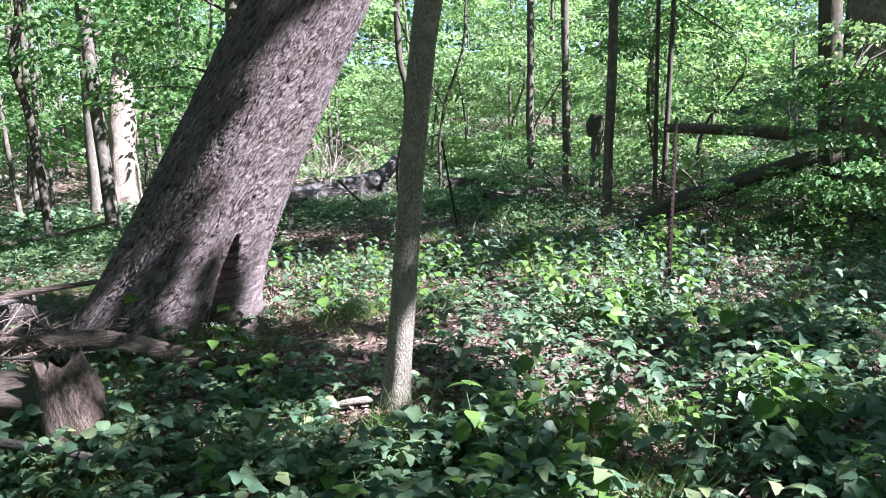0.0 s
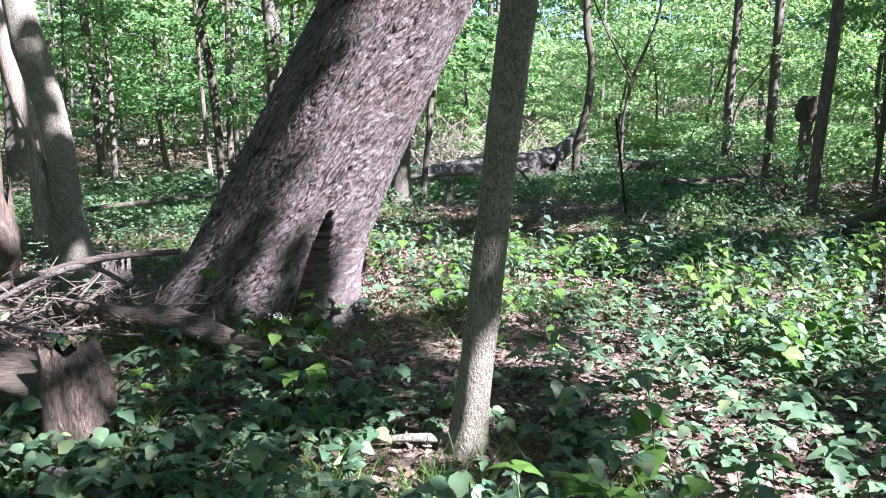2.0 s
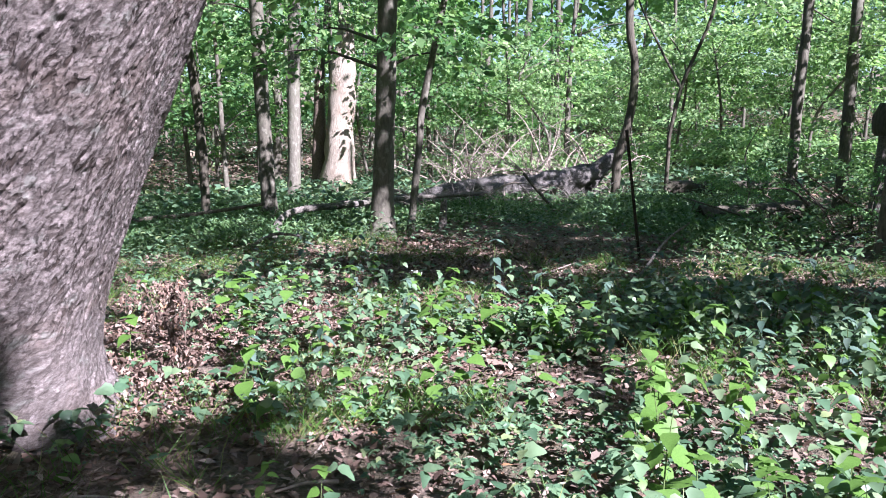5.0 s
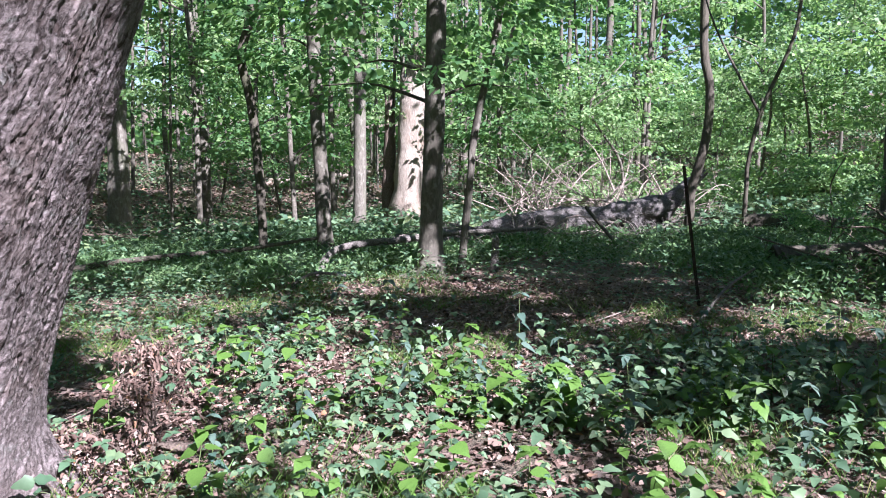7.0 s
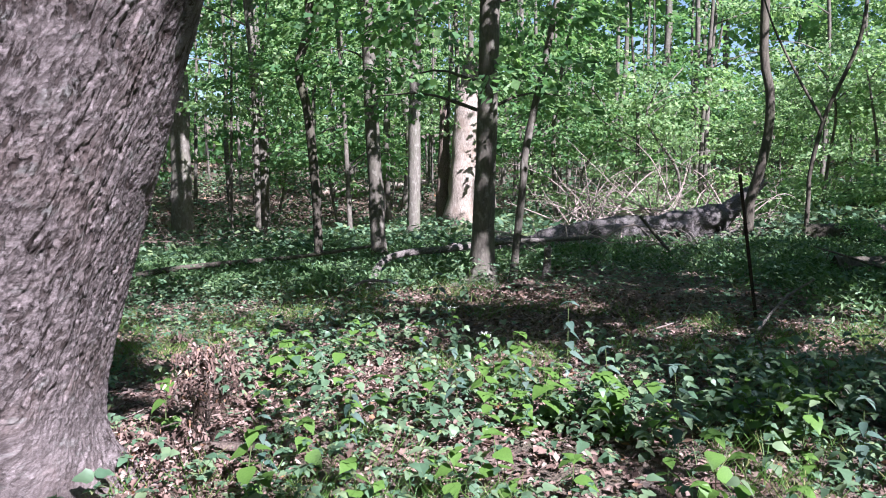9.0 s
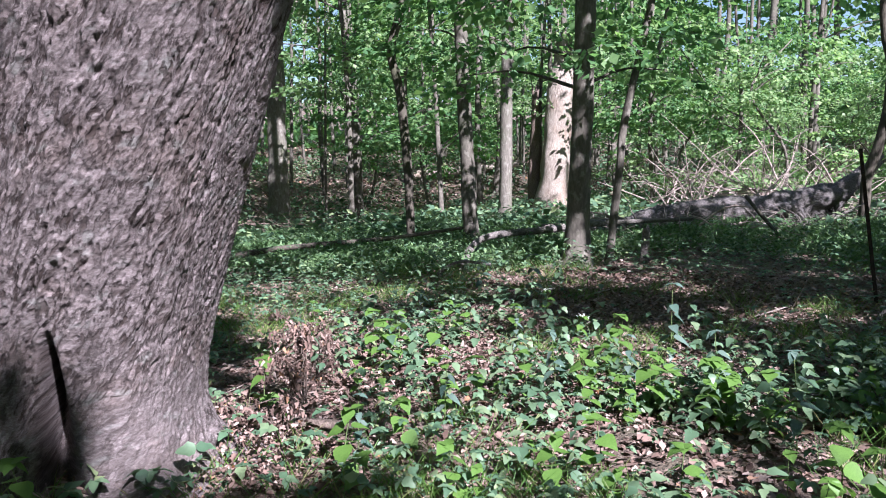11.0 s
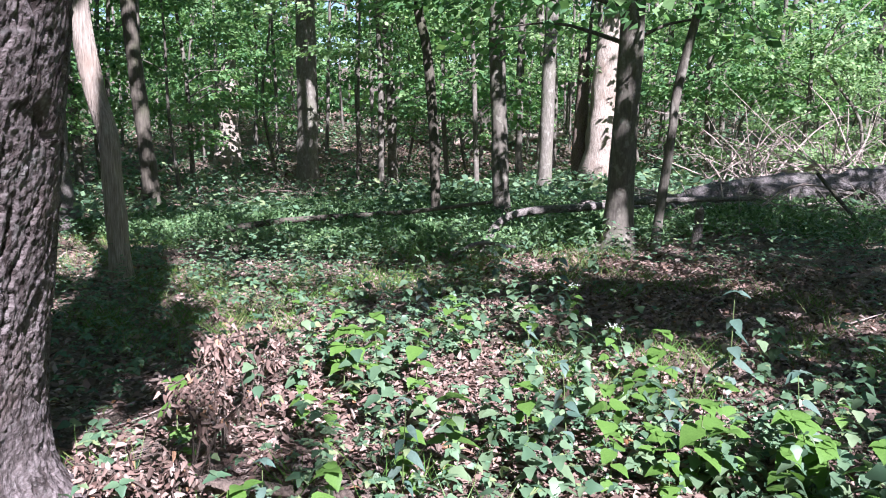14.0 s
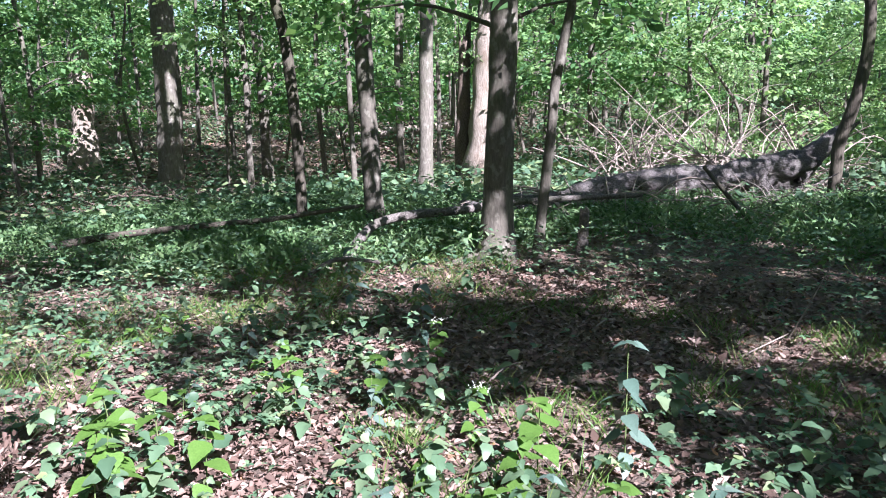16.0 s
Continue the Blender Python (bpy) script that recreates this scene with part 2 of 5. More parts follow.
col = blend(nt, col, (0.28, 0.29, 0.275), ramp(nt, lichen.outputs[0], [(0.56, (0, 0, 0)), (0.68, (0.5, 0.5, 0.5))]))
# dark cracks: inner bark tone plus furrow shade put into the colour
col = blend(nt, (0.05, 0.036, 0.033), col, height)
nt.links.new(col, bs.inputs["Base Color"])
bs.inputs["Roughness"].default_value, bs.inputs["Specular IOR Level"].default_value = 0.9, 0.15
relief(nt, bs, blend(nt, blend(nt, height, tone_a, 0.15), grain.outputs[0], 0.2), 1.0, 0.02)
M_BARK_BIG = m
M_BARK_GREY = bark("grey_bark", (0.09, 0.078, 0.068), (0.22, 0.193, 0.168), (0.13, 0.14, 0.09), (12, 12, 2.5), 0.015, patches=(0.28, 0.26, 0.23))
M_BARK_FLAKY = bark("flaky_bark", (0.09, 0.079, 0.066), (0.42, 0.375, 0.315), (0.16, 0.16, 0.10), (30, 30, 17), 0.02, patches=(0.38, 0.35, 0.29))
M_BARK_SMOOTH = bark("smooth_bark", (0.07, 0.06, 0.052), (0.165, 0.143, 0.122), (0.11, 0.12, 0.08), (10, 10, 3), 0.008, patches=(0.24, 0.22, 0.19))
M_BARK_DARK = bark("dark_bark", (0.05, 0.042, 0.035), (0.13, 0.11, 0.09), (0.07, 0.08, 0.04), (9, 9, 2), 0.015)
M_DEAD_PALE = bark("pale_dead_wood", (0.17, 0.13, 0.11), (0.5, 0.42, 0.37), (0.22, 0.14, 0.10), (20, 20, 1.6), 0.05)
M_DEAD_GREY = bark("weathered_wood", (0.06, 0.05, 0.046), (0.25, 0.215, 0.205), (0.12, 0.12, 0.085), (13, 13, 13), 0.03)
M_DEAD_BROWN = bark("rotting_wood", (0.045, 0.033, 0.028), (0.24, 0.18, 0.155), (0.10, 0.085, 0.06), (15, 15, 6), 0.035)
M_TWIG = bark("dry_twig", (0.19, 0.145, 0.13), (0.42, 0.34, 0.31), None, (8, 8, 8), 0.004)
M_TWIG_DARK = bark("old_twig", (0.06, 0.047, 0.042), (0.22, 0.17, 0.152), None, (12, 12, 12), 0.004)
M_LOG_GREY = bark("fallen_trunk_bark", (0.045, 0.038, 0.038), (0.27, 0.235, 0.235), (0.07, 0.075, 0.05), (7, 16, 16), 0.05)
M_LOG_WOOD = bark("split_log_wood", (0.05, 0.037, 0.032), (0.25, 0.195, 0.17), (0.11, 0.09, 0.07), (3, 24, 24), 0.03)
M_LITTER = foliage("fallen_leaves", [(0.0, (0.07, 0.043, 0.036)), (0.3, (0.18, 0.112, 0.094)), (0.7, (0.28, 0.185, 0.16)), (0.96, (0.42, 0.32, 0.29)), (1.0, (0.36, 0.17, 0.08))], 0.1, rough=0.8)
M_COVER = foliage("ground_cover_leaves", [(0.0, (0.068, 0.125, 0.075)), (0.4, (0.118, 0.20, 0.118)), (0.8, (0.175, 0.255, 0.148)), (1.0, (0.27, 0.31, 0.15))], 0.26, rough=0.45)
M_HERB = foliage("herb_leaves", [(0.0, (0.065, 0.112, 0.09)), (0.5, (0.098, 0.148, 0.122)), (1.0, (0.14, 0.185, 0.158))], 0.1, "object", 0.42)
M_MEADOW = foliage("meadow_leaves", [(0.0, (0.075, 0.14, 0.06)), (0.5, (0.125, 0.215, 0.09)), (1.0, (0.21, 0.30, 0.14))], 0.3)
M_PATCH = foliage("herb_patch_leaves", [(0.0, (0.07, 0.125, 0.075)), (0.5, (0.115, 0.18, 0.105)), (1.0, (0.19, 0.245, 0.14))], 0.18, "island", 0.42)
M_GRASS = foliage("grass_blades", [(0.0, (0.07, 0.16, 0.03)), (0.7, (0.13, 0.23, 0.05)), (1.0, (0.30, 0.27, 0.12))], 0.3)
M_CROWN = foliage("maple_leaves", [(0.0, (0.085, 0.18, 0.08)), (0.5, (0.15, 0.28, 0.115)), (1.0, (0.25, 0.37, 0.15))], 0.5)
# paler copy of the crown leaf, with sunlight put into its colour
M_CROWN_SUNLIT = foliage("sunlit_tint_leaves", [(0.0, (0.15, 0.26, 0.12)), (0.5, (0.25, 0.37, 0.175)), (1.0, (0.38, 0.48, 0.25))], 0.5)
M_SHADE_CANOPY = foliage("shade_canopy_leaves", [(0.0, (0.05, 0.13, 0.03)), (1.0, (0.09, 0.20, 0.05))], 0.25)
M_STEM = bark("green_stem", (0.09, 0.13, 0.05), (0.16, 0.20, 0.08), None, (8, 8, 8), 0.002)
m, nt, bs = material("flower_white")
bs.inputs["Base Color"].default_value = (0.75, 0.75, 0.72, 1)
M_FLOWER = m
m, nt, bs = material("rusty_iron")
rust = tex(nt, "ShaderNodeTexNoise", mapped(nt, (1, 1, 1)), 18.0, 6)
nt.links.new(ramp(nt, rust.outputs[0], [(0.35, (0.018, 0.014, 0.012)), (0.65, (0.06, 0.034, 0.026))]), bs.inputs["Base Color"])
bs.inputs["Roughness"].default_value, bs.inputs["Metallic"].default_value = 0.8, 0.3
M_RUST = m

m, nt, bs = material("forest_soil")
vec = mapped(nt, (1, 1, 1))
cells = tex(nt, "ShaderNodeTexVoronoi", vec, 24.0)
big = tex(nt, "ShaderNodeTexNoise", vec, 1.1, 6)
fine = tex(nt, "ShaderNodeTexNoise", vec, 40.0, 6)
col = ramp(nt, cells.outputs["Color"], [(0.1, (0.035, 0.024, 0.02)), (0.45, (0.085, 0.056, 0.044)), (0.75, (0.16, 0.11, 0.09)), (1.0, (0.25, 0.18, 0.15))])
col = blend(nt, col, ramp(nt, fine.outputs[0], [(0.3, (0.45, 0.42, 0.4)), (0.7, (1, 1, 1))]), 1.0, "MULTIPLY")
col = blend(nt, col, (0.07, 0.10, 0.035), ramp(nt, big.outputs[0], [(0.45, (0, 0, 0)), (0.7, (0.5, 0.5, 0.5))]))
nt.links.new(col, bs.inputs["Base Color"])
bs.inputs["Roughness"].default_value = 0.95
relief(nt, bs, blend(nt, cells.outputs["Distance"], fine.outputs[0], 0.5), 1.0, 0.06)
M_SOIL = m


# ---- ground ----
def ground_z(x, y):
    x, y = np.asarray(x, float), np.asarray(y, float)
    d = np.hypot(x, y - 5)
    z = -0.045 * np.clip(-x - 3, 0, 14)
    z = z + 0.16 * np.exp(-((x + 2.4) ** 2 + (y - 5.7) ** 2) / 1.3)
    z = z + 0.035 * np.clip(y - 11, 0, 14) * smooth(-2, 3, x)
    z = z + smooth(26, 52, d) * 3.0 + smooth(50, 200, d) * 12
    z = z + 0.10 * (vnoise(x * 0.6 + 40, y * 0.6 + 40) - 0.5) + 0.05 * (vnoise(x * 2.3 + 90, y * 2.3 + 90) - 0.5)
    return z


def gp(x, y, up=0.0):
    return (x, y, float(ground_z(x, y)) + up)


u = np.linspace(-1, 1, 231)
ax = np.sinh(u * 4.6) / math.sinh(4.6) * 420
gx, gy = np.meshgrid(ax - 1.0, ax + 8.0, indexing="ij")
gv = np.stack([gx, gy, ground_z(gx, gy)], -1).reshape(-1, 3)
i, j = np.meshgrid(np.arange(230), np.arange(230), indexing="ij")
gq = np.stack([i * 231 + j, (i + 1) * 231 + j, (i + 1) * 231 + j + 1, i * 231 + j + 1], -1).reshape(-1, 4)
tagged(part("ground", mesh_of("ground", gv, gq, True), M_SOIL), "brown forest floor of soil and old leaf litter", "ground", kind="structure")


def blade_mesh(name, w=0.55):
    """A toothed heart-shaped leaf of unit length, folded at the rib."""
    n = 13
    s = np.linspace(0, 1, n)
    half = w * np.sin(np.pi * s ** 0.58) ** 0.9 * (1 - 0.35 * s ** 2) * 0.55
    half[1:-1] *= 1 + 0.05 * (-1) ** np.arange(n - 2)
    zz = -0.28 * s ** 2
    mid = np.stack([s, 0 * s, zz], 1)
    lft = np.stack([s - 0.05 * half, half, zz + half * 0.3 - half ** 2 * 0.5], 1)
    rgt = np.stack([s - 0.05 * half, -half, zz + half * 0.3 - half ** 2 * 0.5], 1)
    V = np.concatenate([mid, lft, rgt])
    a = np.arange(n - 1)
    Q = np.concatenate([np.stack([a, a + 1, n + a + 1, n + a], 1), np.stack([a + 1, a, 2 * n + a, 2 * n + a + 1], 1)])
    return mesh_of(name, V, Q, True)


LEAF_BROAD, LEAF_NARROW = blade_mesh("leaf", 0.86), blade_mesh("leaf", 0.5)


# ---- the great leaning tree ----
def plates(u, v, seed):
    """Cracked plates: how far a place lies from the nearest crack, and the rise of its plate."""
    table = np.random.default_rng(seed).random((3, 64, 256))
    ui, vi = np.floor(u).astype(int), np.floor(v).astype(int)
    best, second, rise = np.full(u.shape, 9.0), np.full(u.shape, 9.0), np.zeros(u.shape)
    for du in (-1, 0, 1):
        for dv in (-1, 0, 1):
            p, q = (ui + du) % 64, (vi + dv) % 256
            d = np.hypot(ui + du + table[0, p, q] - u, vi + dv + table[1, p, q] - v)
            near = d < best
            second = np.where(near, best, np.minimum(second, d))
            rise = np.where(near, table[2, p, q], rise)
            best = np.where(near, d, best)
    return second - best, rise


def leaning_tree():
    t = thing("leaning_tree", gp(-2.45, 6.3, -0.1), "huge leaning tree with furrowed grey-brown bark and split base", "tree")
    o = np.array(t.location)
    zs = np.concatenate([np.arange(-0.25, 2.75, 0.0075), np.arange(2.75, 4.0, 0.04), np.arange(4.0, 11, 0.15)])
    nt_ = 560
    th = np.radians(np.concatenate([np.linspace(125, 200, 40, endpoint=False), np.linspace(200, 422, 480, endpoint=False), np.linspace(422, 485, 40, endpoint=False)]))
    Z, TH = np.meshgrid(zs, th, indexing="ij")
    zc = np.clip(Z, 0, None)
    cx = -2.493 + 0.581 * Z - 0.02 * np.clip(Z - 3, 0, None) ** 2
    cy = 6.321 - 0.051 * Z
    R = 0.592 - 0.032 * np.clip(Z, 0, 6) + 0.03 * np.exp(-zc / 0.5)
    lobes = 0.5 + 0.35 * np.cos(TH * 3 + 0.7) + 0.25 * np.cos(TH * 5 + 2.1)
    R = R + (0.02 + 0.16 * lobes) * np.exp(-zc / 0.30)
    R = R + 0.10 * np.exp(-zc / 0.4) * np.exp(-(((TH + np.pi) % (2 * np.pi) - np.pi - 0.15) / 0.6) ** 2)
    R = R + 0.025 * np.cos(TH * 2 + 0.6 + Z * 0.5) + 0.018 * np.cos(TH * 5 + Z * 0.9)
    R = R + (0.16 + 0.07 * vnoise(TH * 7 + 20, Z * 9 + 3)) * np.exp(-zc / 0.22) * np.exp(-(((TH + np.pi) % (2 * np.pi) - np.pi - 0.25) / 0.45) ** 2)
    root = (TH - radians(42) + np.pi) % (2 * np.pi) - np.pi
    R = R + 0.42 * np.exp(-zc / 0.17) * np.exp(-(root / 0.30) ** 2)
    # the split at the foot
    mid = radians(-24) - radians(22) * np.clip(Z / 0.98, 0, 1)
    dth = (TH - mid + np.pi) % (2 * np.pi) - np.pi
    half = 0.02 + 0.115 * np.clip(1 - Z / 0.95, 0, 1) ** 0.7
    R = R - 0.33 * np.exp(-np.abs(dth / half) ** 3) * smooth(0.98, 0.6, Z)
    R = R + 0.06 * np.exp(-((dth - 0.42) / 0.25) ** 2) * smooth(1.2, 0.5, Z)
    # a second, shallow fold on the shaded side
    fold = (TH - radians(-112) + np.pi) % (2 * np.pi) - np.pi
    R = R - 0.10 * np.exp(-(fold / 0.16) ** 2) * smooth(0.8, 0.0, Z)
    # bark: long ridges that wander, broken across into plates by narrow fissures
    a = (TH - th[0]) / (2 * np.pi)
    wob = 0.03 * (vnoise(a * 10, Z * 1.2 + 5) - 0.5) + 0.010 * (vnoise(a * 60, Z * 8 + 5) - 0.5) - 0.062 * Z
    n0 = vnoise(a * 9, Z * 2.2 + 60)
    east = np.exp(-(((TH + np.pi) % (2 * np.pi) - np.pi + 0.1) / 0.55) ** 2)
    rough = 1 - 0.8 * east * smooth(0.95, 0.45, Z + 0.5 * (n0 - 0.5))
    jitter = 0.3 * (vnoise(a * 230 + 3, Z * 42 + 8) - 0.5)
    e1, h1 = plates((a + wob) * 46 + jitter, Z * 2.4 + 0.8 * vnoise(a * 50, Z * 6), 17)
    deep = smooth(0.3, 0.7, vnoise(a * 40 + 4, Z * 4 + 31))
    n3, n5 = vnoise(a * 470, Z * 110 + 11), vnoise(a * 230, Z * 60 + 71)
    R = R - rough * (0.012 * deep * (1 - smooth(0.0, 0.2, e1)) - 0.010 * h1) + 0.007 * n3 + 0.006 * n5
    V = np.stack([cx + R * np.cos(TH), cy + R * np.sin(TH), Z], -1).reshape(-1, 3) - o
    n = len(zs)
    i, j = np.meshgrid(np.arange(n - 1), np.arange(nt_), indexing="ij")
    Q = np.stack([i * nt_ + j, i * nt_ + (j + 1) % nt_, (i + 1) * nt_ + (j + 1) % nt_, (i + 1) * nt_ + j], -1).reshape(-1, 4)
    me = mesh_of("trunk", V, Q, True)
    flat = np.stack([(a + wob) * 3.4, Z * 1.12], -1).reshape(-1, 2)
    me.uv_layers.new(name="bark").data.foreach_set("uv", flat[Q.ravel()].astype(np.float32).ravel())
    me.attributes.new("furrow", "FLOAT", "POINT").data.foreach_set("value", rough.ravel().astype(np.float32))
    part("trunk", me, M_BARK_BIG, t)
    stuck = part("leaf", LEAF_BROAD, M_GRASS, t, "yellow-green leaf caught on the bark")
    stuck.matrix_basis = Matrix.Translation(Vector((-2.36, 5.62, 0.52)) - Vector(o)) @ Matrix.Rotation(radians(30), 4, "Z") @ Matrix.Rotation(radians(-50), 4, "X") @ Matrix.Diagonal((0.12, 0.12, 0.12, 1))
    return t


leaning_tree()


# ---- standing trunks ----
def standing_tree(name, line, r0, r1, mat, label, flare=0.5, seg=20, rough=0.10, seed=1.0, limbs=(), top=13.0, category="tree"):
    """A trunk through the places in line, drawn on upwards to the canopy, with a flared foot and dead or live limbs."""
    line = [np.array(p, float) for p in line]
    if top and line[-1][2] < top:
        d = line[-1] - line[0]
        d = d / max(d[2], 0.5)
        last = line[-1]
        for k in (0.5, 1.0):
            h = (top - last[2]) * k
            line.append(last + np.array([d[0] * h * 0.6, d[1] * h * 0.6, h]))
    base = line[0].copy()
    base[2] = float(ground_z(base[0], base[1]))
    line[0] = base - np.array([0, 0, 0.12])
    low = [line[0] + (line[1] - line[0]) * f for f in (0, 0.04, 0.09, 0.16, 0.3, 0.5, 0.75)]
    pts = curve(low + line[1:], 46)
    h = pts[:, 2] - base[2]
    rad = r0 + (r1 - r0) * np.clip(h / 5, 0, 2.2)
    rad = np.clip(rad, r0 * 0.35, None) * (1 + flare * np.exp(-np.clip(h, 0, None) / (1.6 * r0 + 0.05)))
    t = thing(name, base, label, category)
    v, q = tube(pts - base, rad, seg, rough, seed)
    part("trunk", mesh_of("trunk", v, q, True), mat, t)
    if not limbs:
        for up, turn in ((5.6, seed * 2.3), (6.4, seed * 2.3 + 2.4), (7.3, seed * 2.3 + 4.4)):
            q = pts[min(44, int(np.searchsorted(h, min(up, h[-1] * 0.9))))]
            out = np.array([math.cos(turn), math.sin(turn), 0.0])
            limbs = [*limbs, ([q, q + out * 0.7 + np.array([0, 0, 0.45]), q + out * 1.5 + np.array([0, 0, 1.2])], r0 * 0.35)]
    for pl, ra in limbs:
        c = curve([np.array(p, float) - base for p in pl], 14)
        part("limb", mesh_of("limb", *tube(c, np.linspace(ra, ra * 0.45, 14), 8, 0.15, seed + 3), True), mat, t)
    return t


standing_tree("slim_tree", [(-0.315, 4.45, 0), (-0.177, 4.3, 1.0), (-0.042, 4.15, 2.0), (0.09, 4.0, 3.0)], 0.07, 0.064, M_BARK_FLAKY, "slim grey-barked tree standing in front of the leaning one", 0.5, 40, 0.10, 2.0,
              [([(-0.33, 4.44, 0.06), (-0.55, 4.38, 0.07), (-0.85, 4.34, 0.03)], 0.028)])
MAPLE = standing_tree("maple_tree", [(-3.68, 14.25, -0.1), (-3.6, 14.27, 2.0), (-3.55, 14.28, 4.1)], 0.16, 0.13, M_BARK_SMOOTH, "straight grey maple trunk with flared foot", 0.75, 22, 0.08, 4.0,
              [([(-3.7, 14.2, 0.12), (-3.85, 14.0, 0.02), (-4.1, 13.7, -0.08)], 0.07), ([(-3.6, 14.15, 0.1), (-3.4, 13.9, 0.0), (-3.2, 13.7, -0.08)], 0.06), ([(-3.75, 14.3, 0.1), (-4.0, 14.4, 0.0), (-4.3, 14.5, -0.1)], 0.06)])
SLIM_FAR = standing_tree("slim_tree", [(-6.89, 16.15, -0.33), (-6.97, 16.1, 2.19), (-7.04, 16.05, 4.76)], 0.14, 0.125, M_BARK_SMOOTH, "slim grey trunk standing in low greenery", 0.4, 18, 0.08, 5.0)
standing_tree("slim_tree", [(-9.53, 21.3, -0.12), (-9.42, 21.37, 6.0)], 0.17, 0.15, M_BARK_GREY, "straight grey trunk in the middle distance", 0.3, 16, 0.1, 6.0)
standing_tree("crooked_tree", [(-8.1, 15.82, -0.19), (-8.12, 15.8, 1.13), (-8.21, 15.72, 2.75), (-8.33, 15.61, 3.59), (-8.15, 15.77, 4.84)], 0.09, 0.08, M_BARK_DARK, "thin crooked tree with a bent stem", 0.3, 14, 0.1, 7.0)
standing_tree("sapling", [(-3.42, 14.75, -0.1), (-3.23, 14.87, 2.07), (-2.85, 15.05, 4.11)], 0.06, 0.045, M_BARK_SMOOTH, "thin sapling leaning beside the maple", 0.3, 12, 0.08, 8.0, top=7.0)
standing_tree("large_tree", [(-17.74, 20.62, -0.69), (-17.71, 20.65, 1.99), (-17.7, 20.67, 4.68)], 0.32, 0.28, M_BARK_GREY, "thick grey tree at the edge of the hollow", 0.3, 18, 0.12, 9.0)
standing_tree("slim_tree", [(-14.36, 13.84, -0.4), (-14.5, 13.6, 3.7)], 0.17, 0.14, M_BARK_DARK, "dark slim trunk leaning a little", 0.3, 14, 0.1, 10.0)
standing_tree("pale_tree", [(-7.12, 9.61, -0.1), (-7.16, 9.58, 1.4), (-7.3, 9.5, 2.0), (-7.4, 9.4, 3.6)], 0.11, 0.10, M_DEAD_PALE, "pale sunlit slim trunk with a slight knee", 0.35, 16, 0.12, 11.0)
standing_tree("rough_tree", [(-13.68, 11.62, -0.3), (-13.75, 11.6, 2.8)], 0.26, 0.22, M_DEAD_GREY, "rough grey old trunk", 0.5, 16, 0.18, 12.0)
standing_tree("broken_tree", [(-4.78, 7.42, 0), (-4.87, 7.33, 1.4), (-5.03, 7.2, 2.4), (-5.15, 7.15, 3.8)], 0.14, 0.12, M_BARK_FLAKY, "leaning trunk with a snapped second stem", 0.4, 18, 0.12, 13.0,
              [([(-4.9, 7.38, 0), (-4.98, 7.3, 0.75), (-5.06, 7.24, 1.35)], 0.10)])
standing_tree("slim_tree", [(2.39, 20.1, -0.17), (2.4, 20.1, 2.08), (2.49, 20.09, 4.1)], 0.10, 0.088, M_BARK_SMOOTH, "slim straight grey trunk beside fallen logs", 0.3, 12, 0.08, 14.0)
standing_tree("slim_tree", [(3.09, 18.65, -0.19), (3.11, 18.65, 2.03), (3.13, 18.64, 3.86)], 0.105, 0.092, M_BARK_SMOOTH, "slim straight grey trunk beside fallen logs", 0.5, 12, 0.08, 15.0)
standing_tree("slim_tree", [(2.98, 13.78, 0.1), (3.05, 13.77, 1.5), (3.14, 13.75, 3.09)], 0.088, 0.078, M_BARK_SMOOTH, "slim grey trunk standing in tall herbs", 0.3, 14, 0.08, 16.0)
standing_tree("bent_tree", [(-1.1, 20.76, 0.1), (-1.05, 20.76, 1.04), (-0.81, 20.79, 2.1), (-0.77, 20.8, 3.09), (-0.92, 20.78, 4.3)], 0.10, 0.085, M_BARK_DARK, "dark crooked tree rising behind the fallen log", 0.2, 12, 0.1, 17.0)
standing_tree("forked_sapling", [(0.0, 20.35, 0.1), (0.05, 20.35, 1.59), (0.26, 20.36, 2.62), (0.75, 20.37, 3.9)], 0.045, 0.03, M_BARK_DARK, "thin dark sapling forked into two stems", 0.2, 8, 0.05, 18.0,
              [([(0.24, 20.36, 2.5), (-0.2, 20.33, 3.3), (-0.68, 20.3, 4.3), (-1.0, 20.3, 5.3)], 0.03)], top=6.0)
standing_tree("dark_tree", [(5.92, 11.65, 0.1), (5.88, 11.66, 3.4)], 0.165, 0.155, M_BARK_DARK, "dark trunk behind leafy shrubs", 0.3, 14, 0.1, 19.0)
standing_tree("large_tree", [(6.95, 12.3, 0.1), (7.0, 12.27, 3.4)], 0.46, 0.42, M_BARK_GREY, "thick brown tree trunk behind leafy shrubs", 0.3, 20, 0.12, 20.0)
standing_tree("sapling", [(3.5, 12.56, 0.1), (3.6, 12.54, 3.63)], 0.038, 0.03, M_BARK_DARK, "thin dark sapling behind the iron post", 0.2, 8, 0.05, 21.0, top=7.0)
standing_tree("sapling", [(3.75, 13.0, 0.1), (3.97, 12.95, 3.69)], 0.048, 0.04, M_BARK_DARK, "thin dark sapling behind the iron post", 0.2, 8, 0.05, 22.0, top=7.0)


